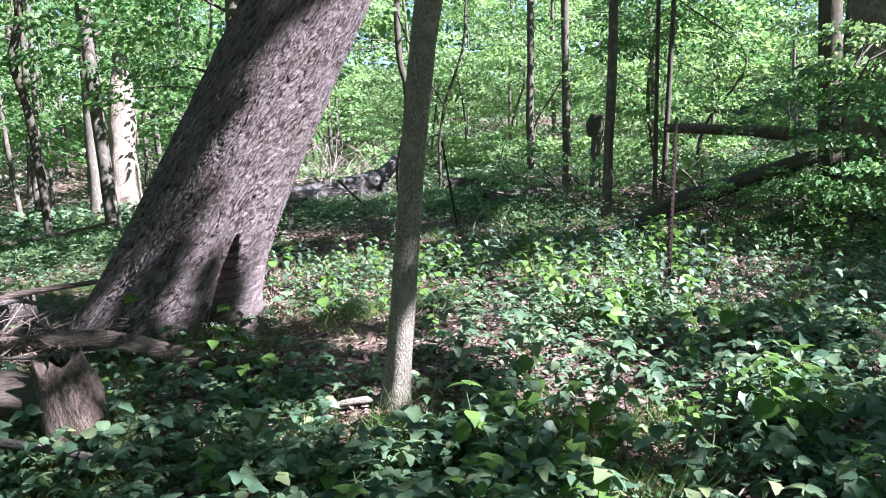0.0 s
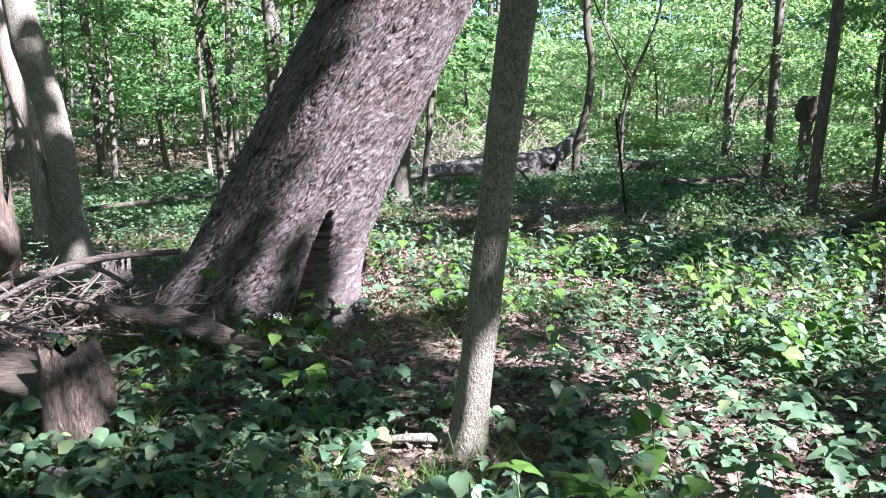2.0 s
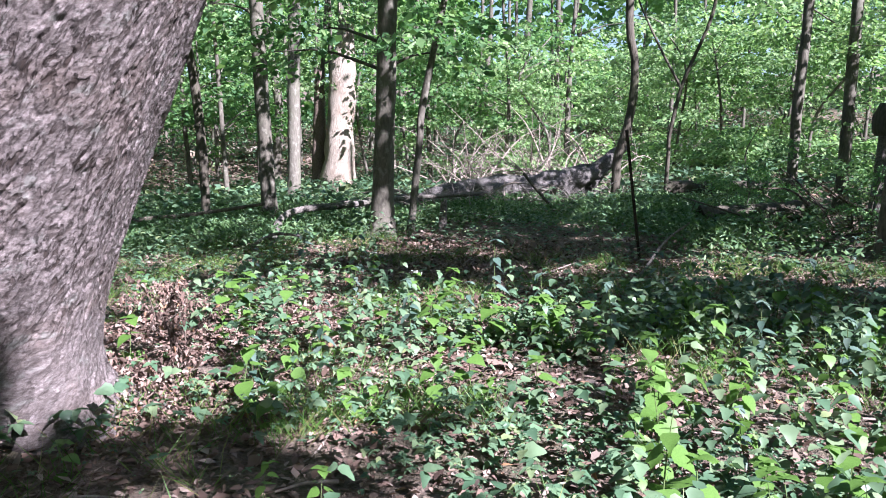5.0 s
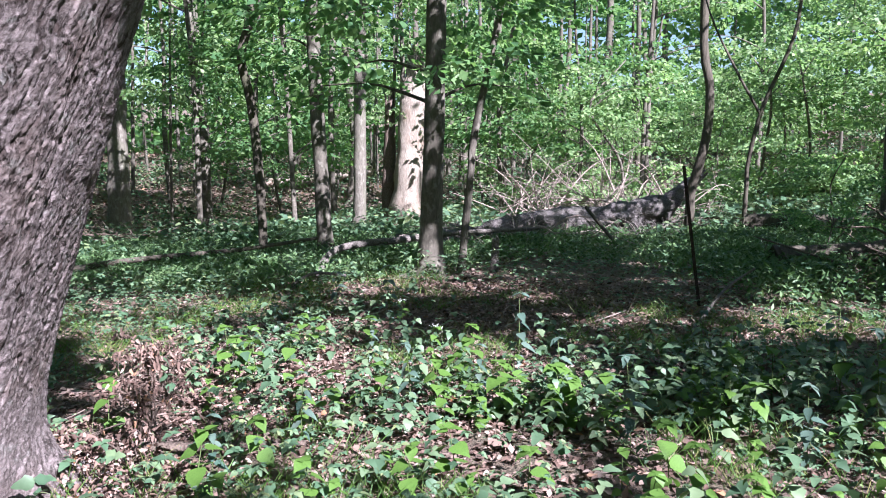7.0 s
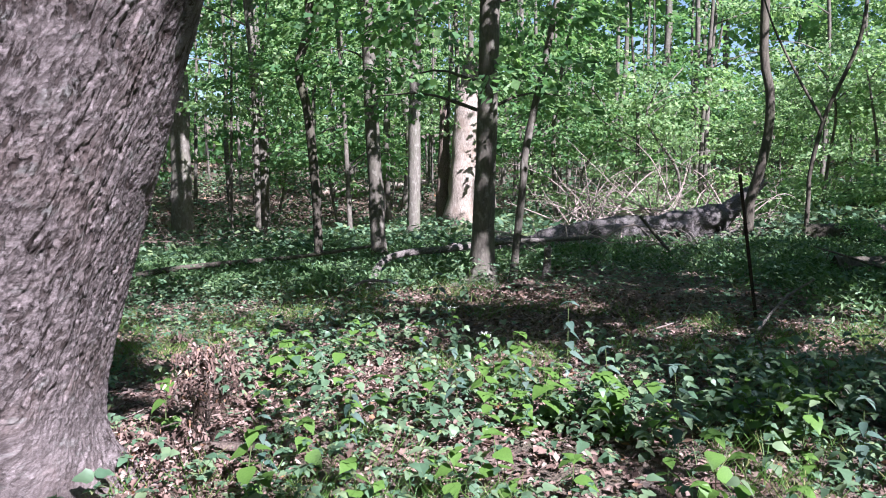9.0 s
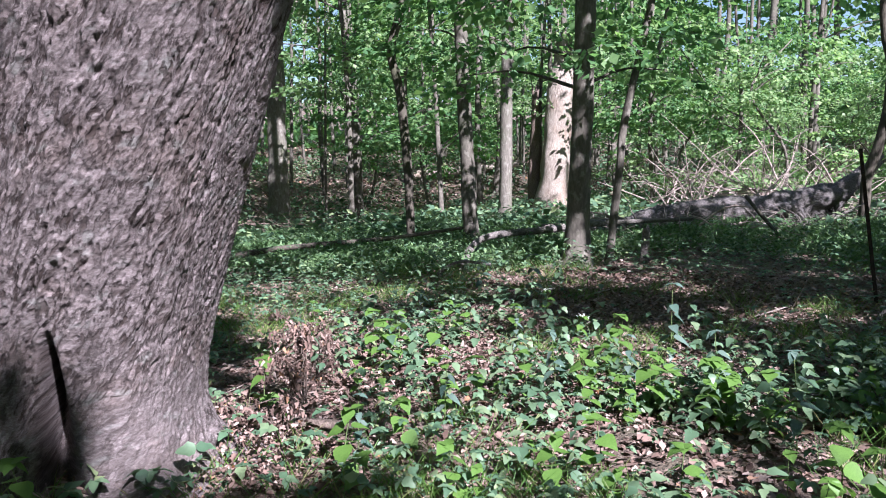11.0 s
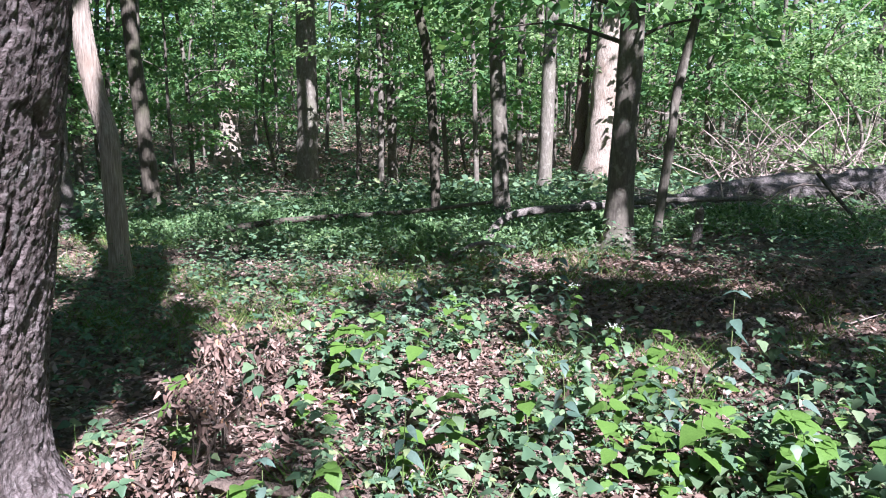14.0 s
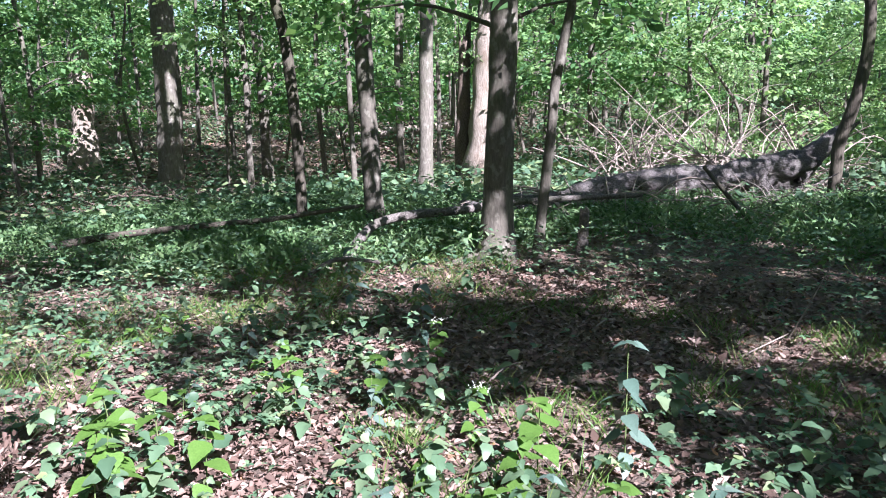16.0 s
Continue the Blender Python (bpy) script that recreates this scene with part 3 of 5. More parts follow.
def snag(name, line, radii, mat, label, jag, seg=26, seed=1.0, rough=0.16):
    """A broken dead trunk."""
    line = [np.array(p, float) for p in line]
    base = line[0].copy()
    base[2] = float(ground_z(base[0], base[1]))
    line[0] = base - np.array([0, 0, 0.1])
    t = thing(name, base, label, "dead tree")
    c = curve(line, 20)
    r = np.interp(np.linspace(0, 1, 20), np.linspace(0, 1, len(radii)), radii)
    part("trunk", mesh_of("trunk", *tube(c - base, r, seg, rough, seed, jag=jag), False), mat, t)
    if radii[0] > 0.25:
        g = np.random.default_rng(int(seed) + 90)
        for k in range(7):
            a, f = g.uniform(0, 2 * np.pi), int(g.integers(14, 20))
            out = np.array([math.cos(a), math.sin(a), 0.0])
            p = c[f] - base + out * r[f] * 0.85
            tip = p + out * 0.06 + np.array([0, 0, g.uniform(0.35, 1.0)])
            part("splinter", mesh_of("splinter", *tube(curve([p - np.array([0, 0, 0.3]), p, tip], 6), np.linspace(0.07, 0.012, 6), 6, 0.3, k), False), mat, t)
    return t


snag("dead_snag", [(-10.55, 25.6, 0), (-10.42, 25.6, 1.9), (-10.2, 25.65, 4.7)], (0.66, 0.50, 0.45, 0.40, 0.22), M_DEAD_PALE, "tall broken dead trunk, bleached and barkless", 1.1, 30, 3.0)
snag("dead_snag", [(-11.3, 25.7, 0), (-11.2, 25.7, 3.3)], (0.26, 0.2, 0.14), M_DEAD_BROWN, "brown broken dead trunk beside the bleached one", 0.8, 16, 4.0)
snag("dead_snag", [(-24.5, 22.2, 0), (-24.45, 22.3, 2.0), (-24.4, 22.4, 4.0)], (0.62, 0.36, 0.38, 0.22), M_DEAD_PALE, "old broken trunk with a flared foot on the slope", 0.7, 20, 5.0)
snag("stub", [(-2.95, 14.95, 0), (-2.92, 14.96, 0.5)], (0.075, 0.06, 0.05), M_DEAD_GREY, "short broken stub of a dead sapling", 0.08, 12, 6.0)
burred = snag("dead_snag", [(3.25, 16.2, 0), (3.3, 16.2, 1.2), (3.32, 16.2, 1.65)], (0.12, 0.10, 0.10), M_DEAD_GREY, "short grey snag with a dark burred top", 0.05, 16, 7.0)
burr = curve([(0.06, 0, 1.32), (0.07, 0.01, 1.55), (0.085, 0, 1.78)], 12)
part("burr", mesh_of("burr", *tube(burr, 0.06 + 0.14 * np.sin(np.linspace(0.2, math.pi - 0.25, 12)) ** 0.35, 18, 0.3, 7.7), True), M_BARK_DARK, burred, "dark rounded burr")
snag("stump", [(-3.45, 6.15, 0), (-3.42, 6.15, 0.42)], (0.19, 0.14, 0.11), M_DEAD_GREY, "splintered pale stump in a brush heap", 0.2, 26, 8.0, 0.3)
snag("stump", [(-4.75, 6.3, 0), (-4.7, 6.3, 0.85)], (0.26, 0.2, 0.16), M_DEAD_BROWN, "dark jagged rotten stump", 0.5, 22, 9.0, 0.3)
snag("stump", [(-1.95, 3.98, 0), (-1.98, 4.0, 0.25), (-2.05, 4.03, 0.46)], (0.16, 0.14, 0.12), M_DEAD_BROWN, "broken upright stump end of a rotting log", 0.16, 36, 10.0, 0.32)


def log(name, line, r0, r1, mat, label, seed=1.0, jag=0.1, seg=16, rough=0.15, n=30, category="log"):
    base = np.mean(np.array(line, float), axis=0)
    base[2] = float(ground_z(base[0], base[1]))
    t = tagged(part(name, mesh_of(name, *tube(curve(line, n) - base, np.linspace(r0, r1, n), seg, rough, seed, jag=jag), True), mat), label, category)
    t.location = base
    return t


log("fallen_log", [gp(-2.0, 4.05, 0.26), gp(-2.9, 4.2, 0.28), gp(-4.2, 4.5, 0.3)], 0.12, 0.14, M_LOG_WOOD, "weathered brown log with split ends", 2.0, 0.15, 22, 0.35)
log("fallen_log", [gp(-0.95, 5.22, 0.0), gp(-1.7, 5.16, 0.08), gp(-2.4, 5.36, 0.12), gp(-3.4, 5.55, 0.18)], 0.066, 0.088, M_LOG_WOOD, "half-sunk brown log before the leaning tree", 3.0, 0.1, 20, 0.35)
log("fallen_branch", [gp(-1.1, 3.45, 0.06), gp(-1.5, 3.5, 0.13), gp(-2.1, 3.62, 0.2), gp(-2.9, 3.7, 0.2)], 0.018, 0.026, M_DEAD_GREY, "bare curved branch lying over the herbs", 4.0, 0.02, 10, category="branch")
log("fallen_log", [(-5.6, 16.6, 0.1), (-4.6, 17.4, 0.22), (-3.67, 18.84, 0.44), (-2.47, 20.01, 0.48), (-1.75, 20.76, 0.59)], 0.15, 0.24, M_LOG_GREY, "big grey fallen trunk with torn root end", 5.0, 0.7, 30, 0.5, 70)
log("torn_root", [(-1.75, 20.76, 0.59), (-1.39, 21.12, 0.91), (-1.05, 21.56, 1.3)], 0.24, 0.09, M_LOG_GREY, "torn upturned root end of the fallen trunk", 5.5, 0.3, 14, 0.4)
log("fallen_log", [(0.1, 19.6, 0.5), (1.2, 19.7, 0.52), (2.4, 19.9, 0.6)], 0.17, 0.14, M_BARK_DARK, "grey fallen trunk behind the shrubs", 6.0, 0.3, 18, 0.2)
log("fallen_log", [gp(0.9, 15.2, 0.2), gp(2.2, 15.9, 0.25)], 0.18, 0.16, M_BARK_DARK, "dark mossy log among slim trunks", 7.0, 0.2, 16, 0.2)
log("fallen_log", [(2.5, 10.85, 0.1), (3.2, 10.57, 0.55), (3.9, 10.34, 0.8), (4.8, 9.96, 1.12)], 0.13, 0.10, M_BARK_DARK, "dark slanting log behind the iron post", 8.0, 0.2, 14, 0.2)
log("fallen_log", [(3.7, 12.5, 1.62), (4.68, 12.18, 1.54), (5.9, 11.7, 1.36)], 0.07, 0.10, M_DEAD_BROWN, "reddish brown log propped over brush", 9.0, 0.2, 14, 0.2)
log("fallen_log", [gp(2.3, 5.75, 0.04), gp(2.7, 5.45, 0.05), gp(3.4, 5.0, 0.05)], 0.05, 0.06, M_BARK_DARK, "small dark log in the undergrowth", 10.0, 0.05, 12)
log("fallen_log", [gp(3.5, 7.6, 0.1), gp(4.1, 7.2, 0.12)], 0.06, 0.045, M_DEAD_GREY, "short pale piece of dead wood", 11.0, 0.1, 12)
log("fallen_branch", [gp(-4.95, 13.2, 0.1), gp(-5.25, 14.2, 0.42), gp(-4.7, 15.3, 0.46), gp(-4.2, 16.1, 0.46), gp(-2.9, 16.8, 0.45)], 0.065, 0.035, M_DEAD_GREY, "long crooked grey branch on the ground", 12.0, 0.02, 10, category="branch")
log("fallen_branch", [gp(-9.4, 12.4, 0.2), gp(-8.5, 13.1, 0.32), gp(-7.5, 14.4, 0.36), gp(-6.6, 15.5, 0.45)], 0.055, 0.03, M_BARK_DARK, "long dark branch lying in greenery", 13.0, 0.02, 10, category="branch")
log("fallen_branch", [gp(-4.75, 12.4, 0.1), gp(-4.5, 12.55, 0.24), gp(-4.2, 12.85, 0.18)], 0.025, 0.02, M_DEAD_GREY, "short pale branch on the ground", 14.0, 0.01, 8, category="branch")
log("leaning_pole", [(-2.3, 17.5, 0.84), (-1.6, 17.2, 0.15)], 0.03, 0.028, M_BARK_DARK, "dark straight broken pole leaning on the log", 15.0, 0.03, 8, category="branch")
log("fallen_branch", [gp(0.42, 11.9, 0.03), gp(0.62, 12.6, 0.3), gp(0.85, 13.1, 0.5)], 0.017, 0.012, M_DEAD_GREY, "pale stick propped by the iron post", 16.0, 0.02, 8, category="branch")
log("fallen_log", [gp(-22.5, 33, 0.3), gp(-19.0, 37, 0.5)], 0.22, 0.15, M_DEAD_PALE, "fallen log on the far slope", 17.0, 0.3, 12)


log("fallen_branch", [(-0.37, 12.59, 0.00), (-0.25, 12.60, 0.27), (-0.14, 12.62, 0.54)], 0.006, 0.003, M_TWIG, "thin dry bent stem leaning over the litter", 18.0, 0.0, 6, category="branch")
log("fallen_branch", [(-0.55, 11.94, 0.02), (-0.37, 12.59, 0.04)], 0.007, 0.004, M_TWIG, "thin dry stem lying on the litter", 19.0, 0.0, 6, category="branch")


# ---- iron fence posts ----
def iron_post(base, top):
    """A studded T-section steel post."""
    b, tp = Vector(base), Vector(top)
    h = (tp - b).length
    t = thing("fence_post", base, "rusty iron T-section fence post stuck in ground", "fence post", "fence posts")
    t.rotation_mode = "QUATERNION"
    t.rotation_quaternion = Vector((0, 0, 1)).rotation_difference(tp - b)
    for nm, sx, sy, y in (("flange", 0.036, 0.006, 0.0), ("web", 0.006, 0.032, 0.02)):
        bm = bmesh.new()
        bmesh.ops.create_cube(bm, size=1, matrix=Matrix.Translation((0, y, h / 2 - 0.15)) @ Matrix.Diagonal((sx, sy, h + 0.3, 1)))
        bmesh.ops.bevel(bm, geom=bm.edges[:], offset=0.0015, segments=1, affect="EDGES")
        me = bpy.data.meshes.new(nm)
        bm.to_mesh(me)
        part(nm, me, M_RUST, t)
    bm = bmesh.new()
    bmesh.ops.create_cube(bm, size=1, matrix=Matrix.Diagonal((0.011, 0.007, 0.013, 1)))
    stud = bpy.data.meshes.new("stud")
    bm.to_mesh(stud)
    for k in range(int(h / 0.055) - 2):
        s = part("stud", stud, M_RUST, t)
        s.location = (0, -0.005, 0.2 + k * 0.055)


iron_post(gp(0.29, 13.19), (0.08, 13.16, 1.59))
iron_post(gp(2.33, 7.8), (2.41, 7.78, 1.69))


# ---- unseen canopy added overhead: closed where the floor lies in shade, open where sun reaches it ----
# x, y, z, radius of sun patches; the added leaves are cut away for each
LIT = [(-1.4, 8.8, 0, 0.85), (-1.5, 8.1, 0, 0.3), (-1.4, 9.7, 0, 0.45), (-0.1, 9.1, 0, 0.35), (-2.7, 8.3, 0, 0.55), (-2.8, 9.2, 0, 0.5), (-2.7, 10.7, 0, 0.35), (-2.9, 10.0, 0, 0.3),
       (-0.3, 10.0, 0, 0.3), (-6.6, 10.6, 0, 0.5), (-5.9, 11.1, 0, 0.35), (-3.8, 9.2, 0, 0.35), (-0.6, 8.4, 0, 0.8), (0.1, 8.1, 0, 0.4), (0.9, 6.0, 0, 0.5), (0.0, 5.9, 0, 0.35), (1.5, 7.3, 0.2, 0.5), (0.9, 5.3, 0, 0.4),
       (2.7, 7.3, 0.2, 0.5), (2.0, 4.6, 0.2, 0.2), (2.6, 5.6, 0.1, 0.2), (-1.9, 9.7, 0, 0.4), (1.2, 8.6, 0.2, 0.5), (2.3, 9.0, 0.2, 0.5), (0.6, 7.2, 0.1, 0.4), (3.6, 8.2, 0.3, 0.4), (-3.4, 6.3, 0.4, 0.1),
       (-1.75, 6.1, 0.6, 0.2), (-1.5, 6.1, 1.2, 0.24), (-1.2, 6.1, 1.8, 0.2), (-0.9, 6.1, 2.4, 0.2), (-1.6, 6.4, 0.3, 0.3), (-1.75, 5.85, 0.9, 0.1),
       (-10.4, 25.5, 1.0, 1.3), (-10.4, 25.5, 3.0, 1.5), (-5.4, 22.5, 1.0, 3.0), (-7.12, 9.6, 0.5, 0.4), (-7.14, 9.6, 1.5, 0.5), (-7.2, 9.55, 2.4, 0.5), (-7.35, 9.45, 3.4, 0.5), (-7.1, 9.5, 1.0, 0.7), (-7.2, 9.45, 2.0, 0.7), (-12.5, 17.5, 0, 2.0), (-24.4, 22.3, 1.5, 2.0), (-0.1, 12.4, 0.2, 0.3),
       (4.5, 12.0, 2.5, 1.5), (6.5, 11.5, 2.5, 1.4), (3.0, 16.0, 3.0, 1.1), (1.0, 20.0, 3.0, 1.8), (5.5, 15.0, 4.0, 1.3), (-3.7, 22.9, 1.2, 2.8),
       (1.6, 4.2, 0.2, 0.35), (2.4, 4.3, 0.1, 0.15), (1.3, 3.6, 0.2, 0.3), (0.7, 4.3, 0.2, 0.25), (3.2, 5.5, 0.2, 0.2), (3.4, 6.8, 0.3, 0.3), (2.0, 6.3, 0.2, 0.45), (2.0, 8.2, 0.2, 0.4), (4.2, 9.0, 0.5, 0.6), (6.9, 12.0, 2.5, 0.8), (5.9, 11.6, 2.0, 0.4),
       (0.4, 7.4, 0.2, 0.2), (1.1, 6.8, 0.2, 0.3), (0.6, 6.6, 0.2, 0.12), (1.7, 8.0, 0.3, 0.5), (-1.6, 7.0, 0.1, 0.35), (-1.75, 6.6, 0.4, 0.4), (-1.5, 6.6, 1.0, 0.35), (-1.2, 6.5, 1.8, 0.2), (-3.1, 5.3, 0.4, 0.1), (-1.9, 5.3, 0.2, 0.1), (-2.5, 5.4, 0.2, 0.08), (-0.9, 10.4, 0.1, 0.35)]
LIT += [(-1.3, 5.9, 1.5, 0.3), (-1.0, 5.9, 2.0, 0.32), (-1.65, 5.85, 0.9, 0.22), (-5.2, 14.8, 4.5, 1.4), (-8.0, 17.0, 5.0, 1.6), (-6.0, 19.0, 5.0, 1.6), (-11.0, 20.0, 5.0, 1.8), (-2.5, 15.0, 5.0, 1.2), (-14.0, 24.0, 5.0, 2.2), (-17.0, 26.0, 5.0, 2.0), (-12.0, 28.0, 6.0, 2.2), (-20.0, 22.0, 5.0, 1.8), (-15.0, 18.0, 5.0, 1.4)]
flecks = random.Random(44)
for _ in range(60):
    LIT.append((flecks.uniform(-0.9, 4.2), flecks.uniform(2.6, 7.5), 0.15, flecks.uniform(0.02, 0.2)))
for _ in range(70):
    LIT.append((flecks.uniform(-11, -3), flecks.uniform(11.5, 19), 0.2, flecks.uniform(0.05, 0.45)))
for _ in range(30):
    LIT.append((flecks.uniform(0.3, 4.0), flecks.uniform(14.5, 21), 0.3, flecks.uniform(0.1, 0.6)))
for _ in range(26):
    LIT.append((flecks.uniform(-8, -3.6), flecks.uniform(5.5, 11), 0.3, flecks.uniform(0.05, 0.4)))
for _ in range(30):
    LIT.append((flecks.uniform(-14, -6), flecks.uniform(15, 27), 3.0, flecks.uniform(0.05, 0.4)))


def canopy():
    sx, sy = SUN.x / SUN.z, SUN.y / SUN.z
    n = 4300
    z = RNG.uniform(8.5, 13.5, n)
    px, py = RNG.uniform(-34, 18, n), RNG.uniform(-8, 30, n)
    far = np.where(px < -11, 0.6, np.where(py < 20.5, 0.4, 0.05))
    keep = RNG.random(n) < far + (1 - far) * smooth(14, 8.5, np.hypot(px + 1.0, py - 5.5))
    x, y = px + sx * z, py + sy * z
    c = np.stack([x, y, z], 1)[keep]
    m_ = 46
    C = np.repeat(c, m_, 0) + unit(len(c) * m_, 0.45) * (RNG.random(len(c) * m_)[:, None] ** 0.5) * 0.95
    open_ = np.zeros(len(C), bool)
    for lx, ly, lz, r in LIT:
        dx, dy = C[:, 0] - sx * (C[:, 2] - lz) - lx, C[:, 1] - sy * (C[:, 2] - lz) - ly
        ragged = 0.7 + 0.6 * vnoise(np.arctan2(dy, dx) * 1.6 + lx * 3 + 20, ly * 2 + 20 + 0 * dx)
        open_ |= np.hypot(dx, dy) < (r + (0.15 if r > 0.3 else 0.1)) * ragged
    C = C[~open_ | (RNG.random(len(C)) < 0.006)]
    k = len(C)
    D, N = unit(k, 0.3), unit(k, 0.5) + np.array([0, 0, 1.3])
    return flat_leaves(C, D, N, RNG.uniform(0.22, 0.36, k), RNG.uniform(0.2, 0.3, k))


tagged(part("canopy", mesh_of("canopy", *canopy()), M_SHADE_CANOPY), "unseen leaf canopy added overhead for shade, gaps cut for sun patches", "tree canopy", kind="stuff")


# ---- understory trees with layered sprays of leaves ----
def sprays(n, r, z0, z1, per, size, rng, shape=0.5):
    """Leaves in flat sprays on every side of a stem."""
    a, u = rng.uniform(0, 2 * np.pi, n), rng.random(n)
    z = z0 + (z1 - z0) * u
    reach = r * (1 - shape * np.abs(2 * u - 0.8)) * rng.uniform(0.35, 1.0, n) ** 0.7
    c = np.stack([np.cos(a) * reach, np.sin(a) * reach, z], 1)
    out = np.stack([np.cos(a), np.sin(a), -0.25 * np.ones(n)], 1)
    sr = r * rng.uniform(0.22, 0.42, n)
    k = n * per
    C = np.repeat(c, per, 0)
    O = np.repeat(out, per, 0)
    ang, rad = rng.uniform(0, 2 * np.pi, k), np.sqrt(rng.random(k)) * np.repeat(sr, per)
    C = C + np.stack([np.cos(ang) * rad, np.sin(ang) * rad, -0.4 * rad + rng.normal(0, 0.045, k)], 1)
    D = O + np.stack([np.cos(ang), np.sin(ang), np.zeros(k)], 1) * 0.8 + rng.normal(0, 0.4, (k, 3)) - np.array([0, 0, 0.35])
    N = rng.normal(0, 0.45, (k, 3)) + np.array([0, 0, 1.0])
    L = size * rng.uniform(0.7, 1.3, k)
    return flat_leaves(C, D, N, L, L * 0.85), c


def understory(seed, h, r, z0, stem, n, per, size, mat, name, label, shape=0.5):
    rng = np.random.default_rng(seed)
    t = thing(name, (0, 0, -50), label, "tree")
    pts = curve([(0, 0, -0.2), (rng.normal(0, 0.12), rng.normal(0, 0.12), h * 0.35), (rng.normal(0, 0.25), rng.normal(0, 0.25), h * 0.7), (rng.normal(0, 0.3), rng.normal(0, 0.3), h)], 18)
    part("trunk", mesh_of("trunk", *tube(pts, np.linspace(stem, stem * 0.35, 18), 9, 0.1, seed), True), M_BARK_SMOOTH, t)
    lv, cs = sprays(n, r, z0, h, per, size, rng, shape)
    part("crown", mesh_of("crown", *lv), mat, t)
    for c in cs[:: max(1, n // 6)]:
        b = np.array([np.interp(c[2] - 0.4, pts[:, 2], pts[:, 0]), np.interp(c[2] - 0.4, pts[:, 2], pts[:, 1]), max(c[2] - 0.4, 0.3)])
        part("limb", mesh_of("limb", *tube(curve([b, (b + c) / 2 + np.array([0, 0, 0.15]), c], 5), np.linspace(stem * 0.35, stem * 0.1, 5), 5, 0.1, seed), True), M_BARK_SMOOTH, t)
    return t


KINDS = [understory(11, 8.0, 2.3, 2.2, 0.07, 36, 88, 0.13, M_CROWN, "understory_tree", "slender understory maple with layered green leaves"),
         understory(12, 9.0, 2.6, 3.2, 0.08, 38, 88, 0.135, M_CROWN_SUNLIT, "understory_tree", "slender understory tree with leaves coloured a sunlit yellow-green"),
         understory(13, 7.0, 2.0, 1.7, 0.06, 32, 88, 0.125, M_CROWN, "understory_tree", "slender understory maple with layered green leaves"),
         understory(14, 3.6, 1.7, 0.2, 0.04, 34, 100, 0.095, M_CROWN_SUNLIT, "shrub", "leafy green woodland shrub", 0.3),
         understory(15, 2.6, 1.5, 0.1, 0.035, 30, 100, 0.085, M_CROWN, "shrub", "dense low woodland shrub", 0.3)]
USED = [False] * len(KINDS)


def leaf_out(tree, seed, r, z0, z1, n, mat, label):
    """Hangs layered sprays of leaves on a standing trunk, with the twigs that bear them."""
    rng = np.random.default_rng(seed)
    lv, cs = sprays(n, r, z0, z1, 80, 0.13, rng, 0.3)
    part("crown", mesh_of("crown", *lv), mat, tree, label)
    for c in cs[::4]:
        b = np.array([0.0, 0.0, c[2] - 0.3])
        part("limb", mesh_of("limb", *tube(curve([b, (b + c) / 2 + np.array([0, 0, 0.15]), c], 6), np.linspace(0.03, 0.006, 6), 6, 0.1, seed), True), M_BARK_DARK, tree)


leaf_out(MAPLE, 61, 2.5, 2.75, 7.0, 46, M_CROWN, "dark green layered maple leaves")
leaf_out(SLIM_FAR, 62, 2.0, 3.3, 7.0, 28, M_CROWN, "green layered leaves")


def plant_tree(k, x, y, s=1.0, turn=0.0):
    m = Matrix.Translation(gp(x, y)) @ Matrix.Rotation(turn, 4, "Z") @ Matrix.Diagonal((s, s, s, 1))
    if not USED[k]:
        USED[k] = True
        KINDS[k].matrix_basis = m
        return
    copy_thing(KINDS[k], m) if KINDS[k].scale[0] == 1 else copy_thing(KINDS[k], m @ Matrix.Diagonal((*(1 / v for v in KINDS[k].scale), 1)))


def taken(x, y, spots, gap):
    return any(math.hypot(x - a, y - b) < gap for a, b in spots)


R2 = random.Random(5)


def in_clearing(x, y):
    """The open strip through which the sun reaches the heap of branches."""
    along = (x + 3.7) * 0.92 - (y - 22.9) * 0.39
    return -3 < along < 9 and abs((x + 3.7) * 0.39 + (y - 22.9) * 0.92) < 2.3


def in_sight_line(x, y):
    """True where a tree would hide one of the landmarks of the far wood from the walk."""
    for tx, ty in ((-10.5, 25.6), (-24.5, 22.2), (-17.6, 20.8), (-3.7, 22.9), (-9.5, 21.3), (-10.5, 25.6)):
        for vx, vy in ((0.5, 6.9), (1.6, 4.4)):
            d, e = math.hypot(x - vx, y - vy), math.hypot(tx - vx, ty - vy)
            off = abs(math.atan2(x - vx, y - vy) - math.atan2(tx - vx, ty - vy))
            if d < e + 0.5 and off * d < 0.9:
                return True
    return False


spots = []
for _ in range(1600):
    az, d = radians(R2.uniform(-42, 76)), R2.uniform(18, 50)
    x, y = 0.5 - math.sin(az) * d, 5 + math.cos(az) * d
    if in_sight_line(x, y) or taken(x, y, spots, 2.3) or len(spots) > 134:
        continue
    left = az > radians(18)
    if (left and d < 20) or (az < radians(2) and d < 21):
        continue
    if math.hypot(x + 7, y - 22.5) < 4.5 or math.hypot(x + 2.5, y - 22.5) < 4.5 or in_clearing(x, y) or (-6 < x < 3 and y < 20):
        continue
    spots.append((x, y))
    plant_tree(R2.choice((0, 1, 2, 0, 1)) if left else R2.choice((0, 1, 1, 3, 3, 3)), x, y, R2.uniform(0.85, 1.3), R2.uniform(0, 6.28))
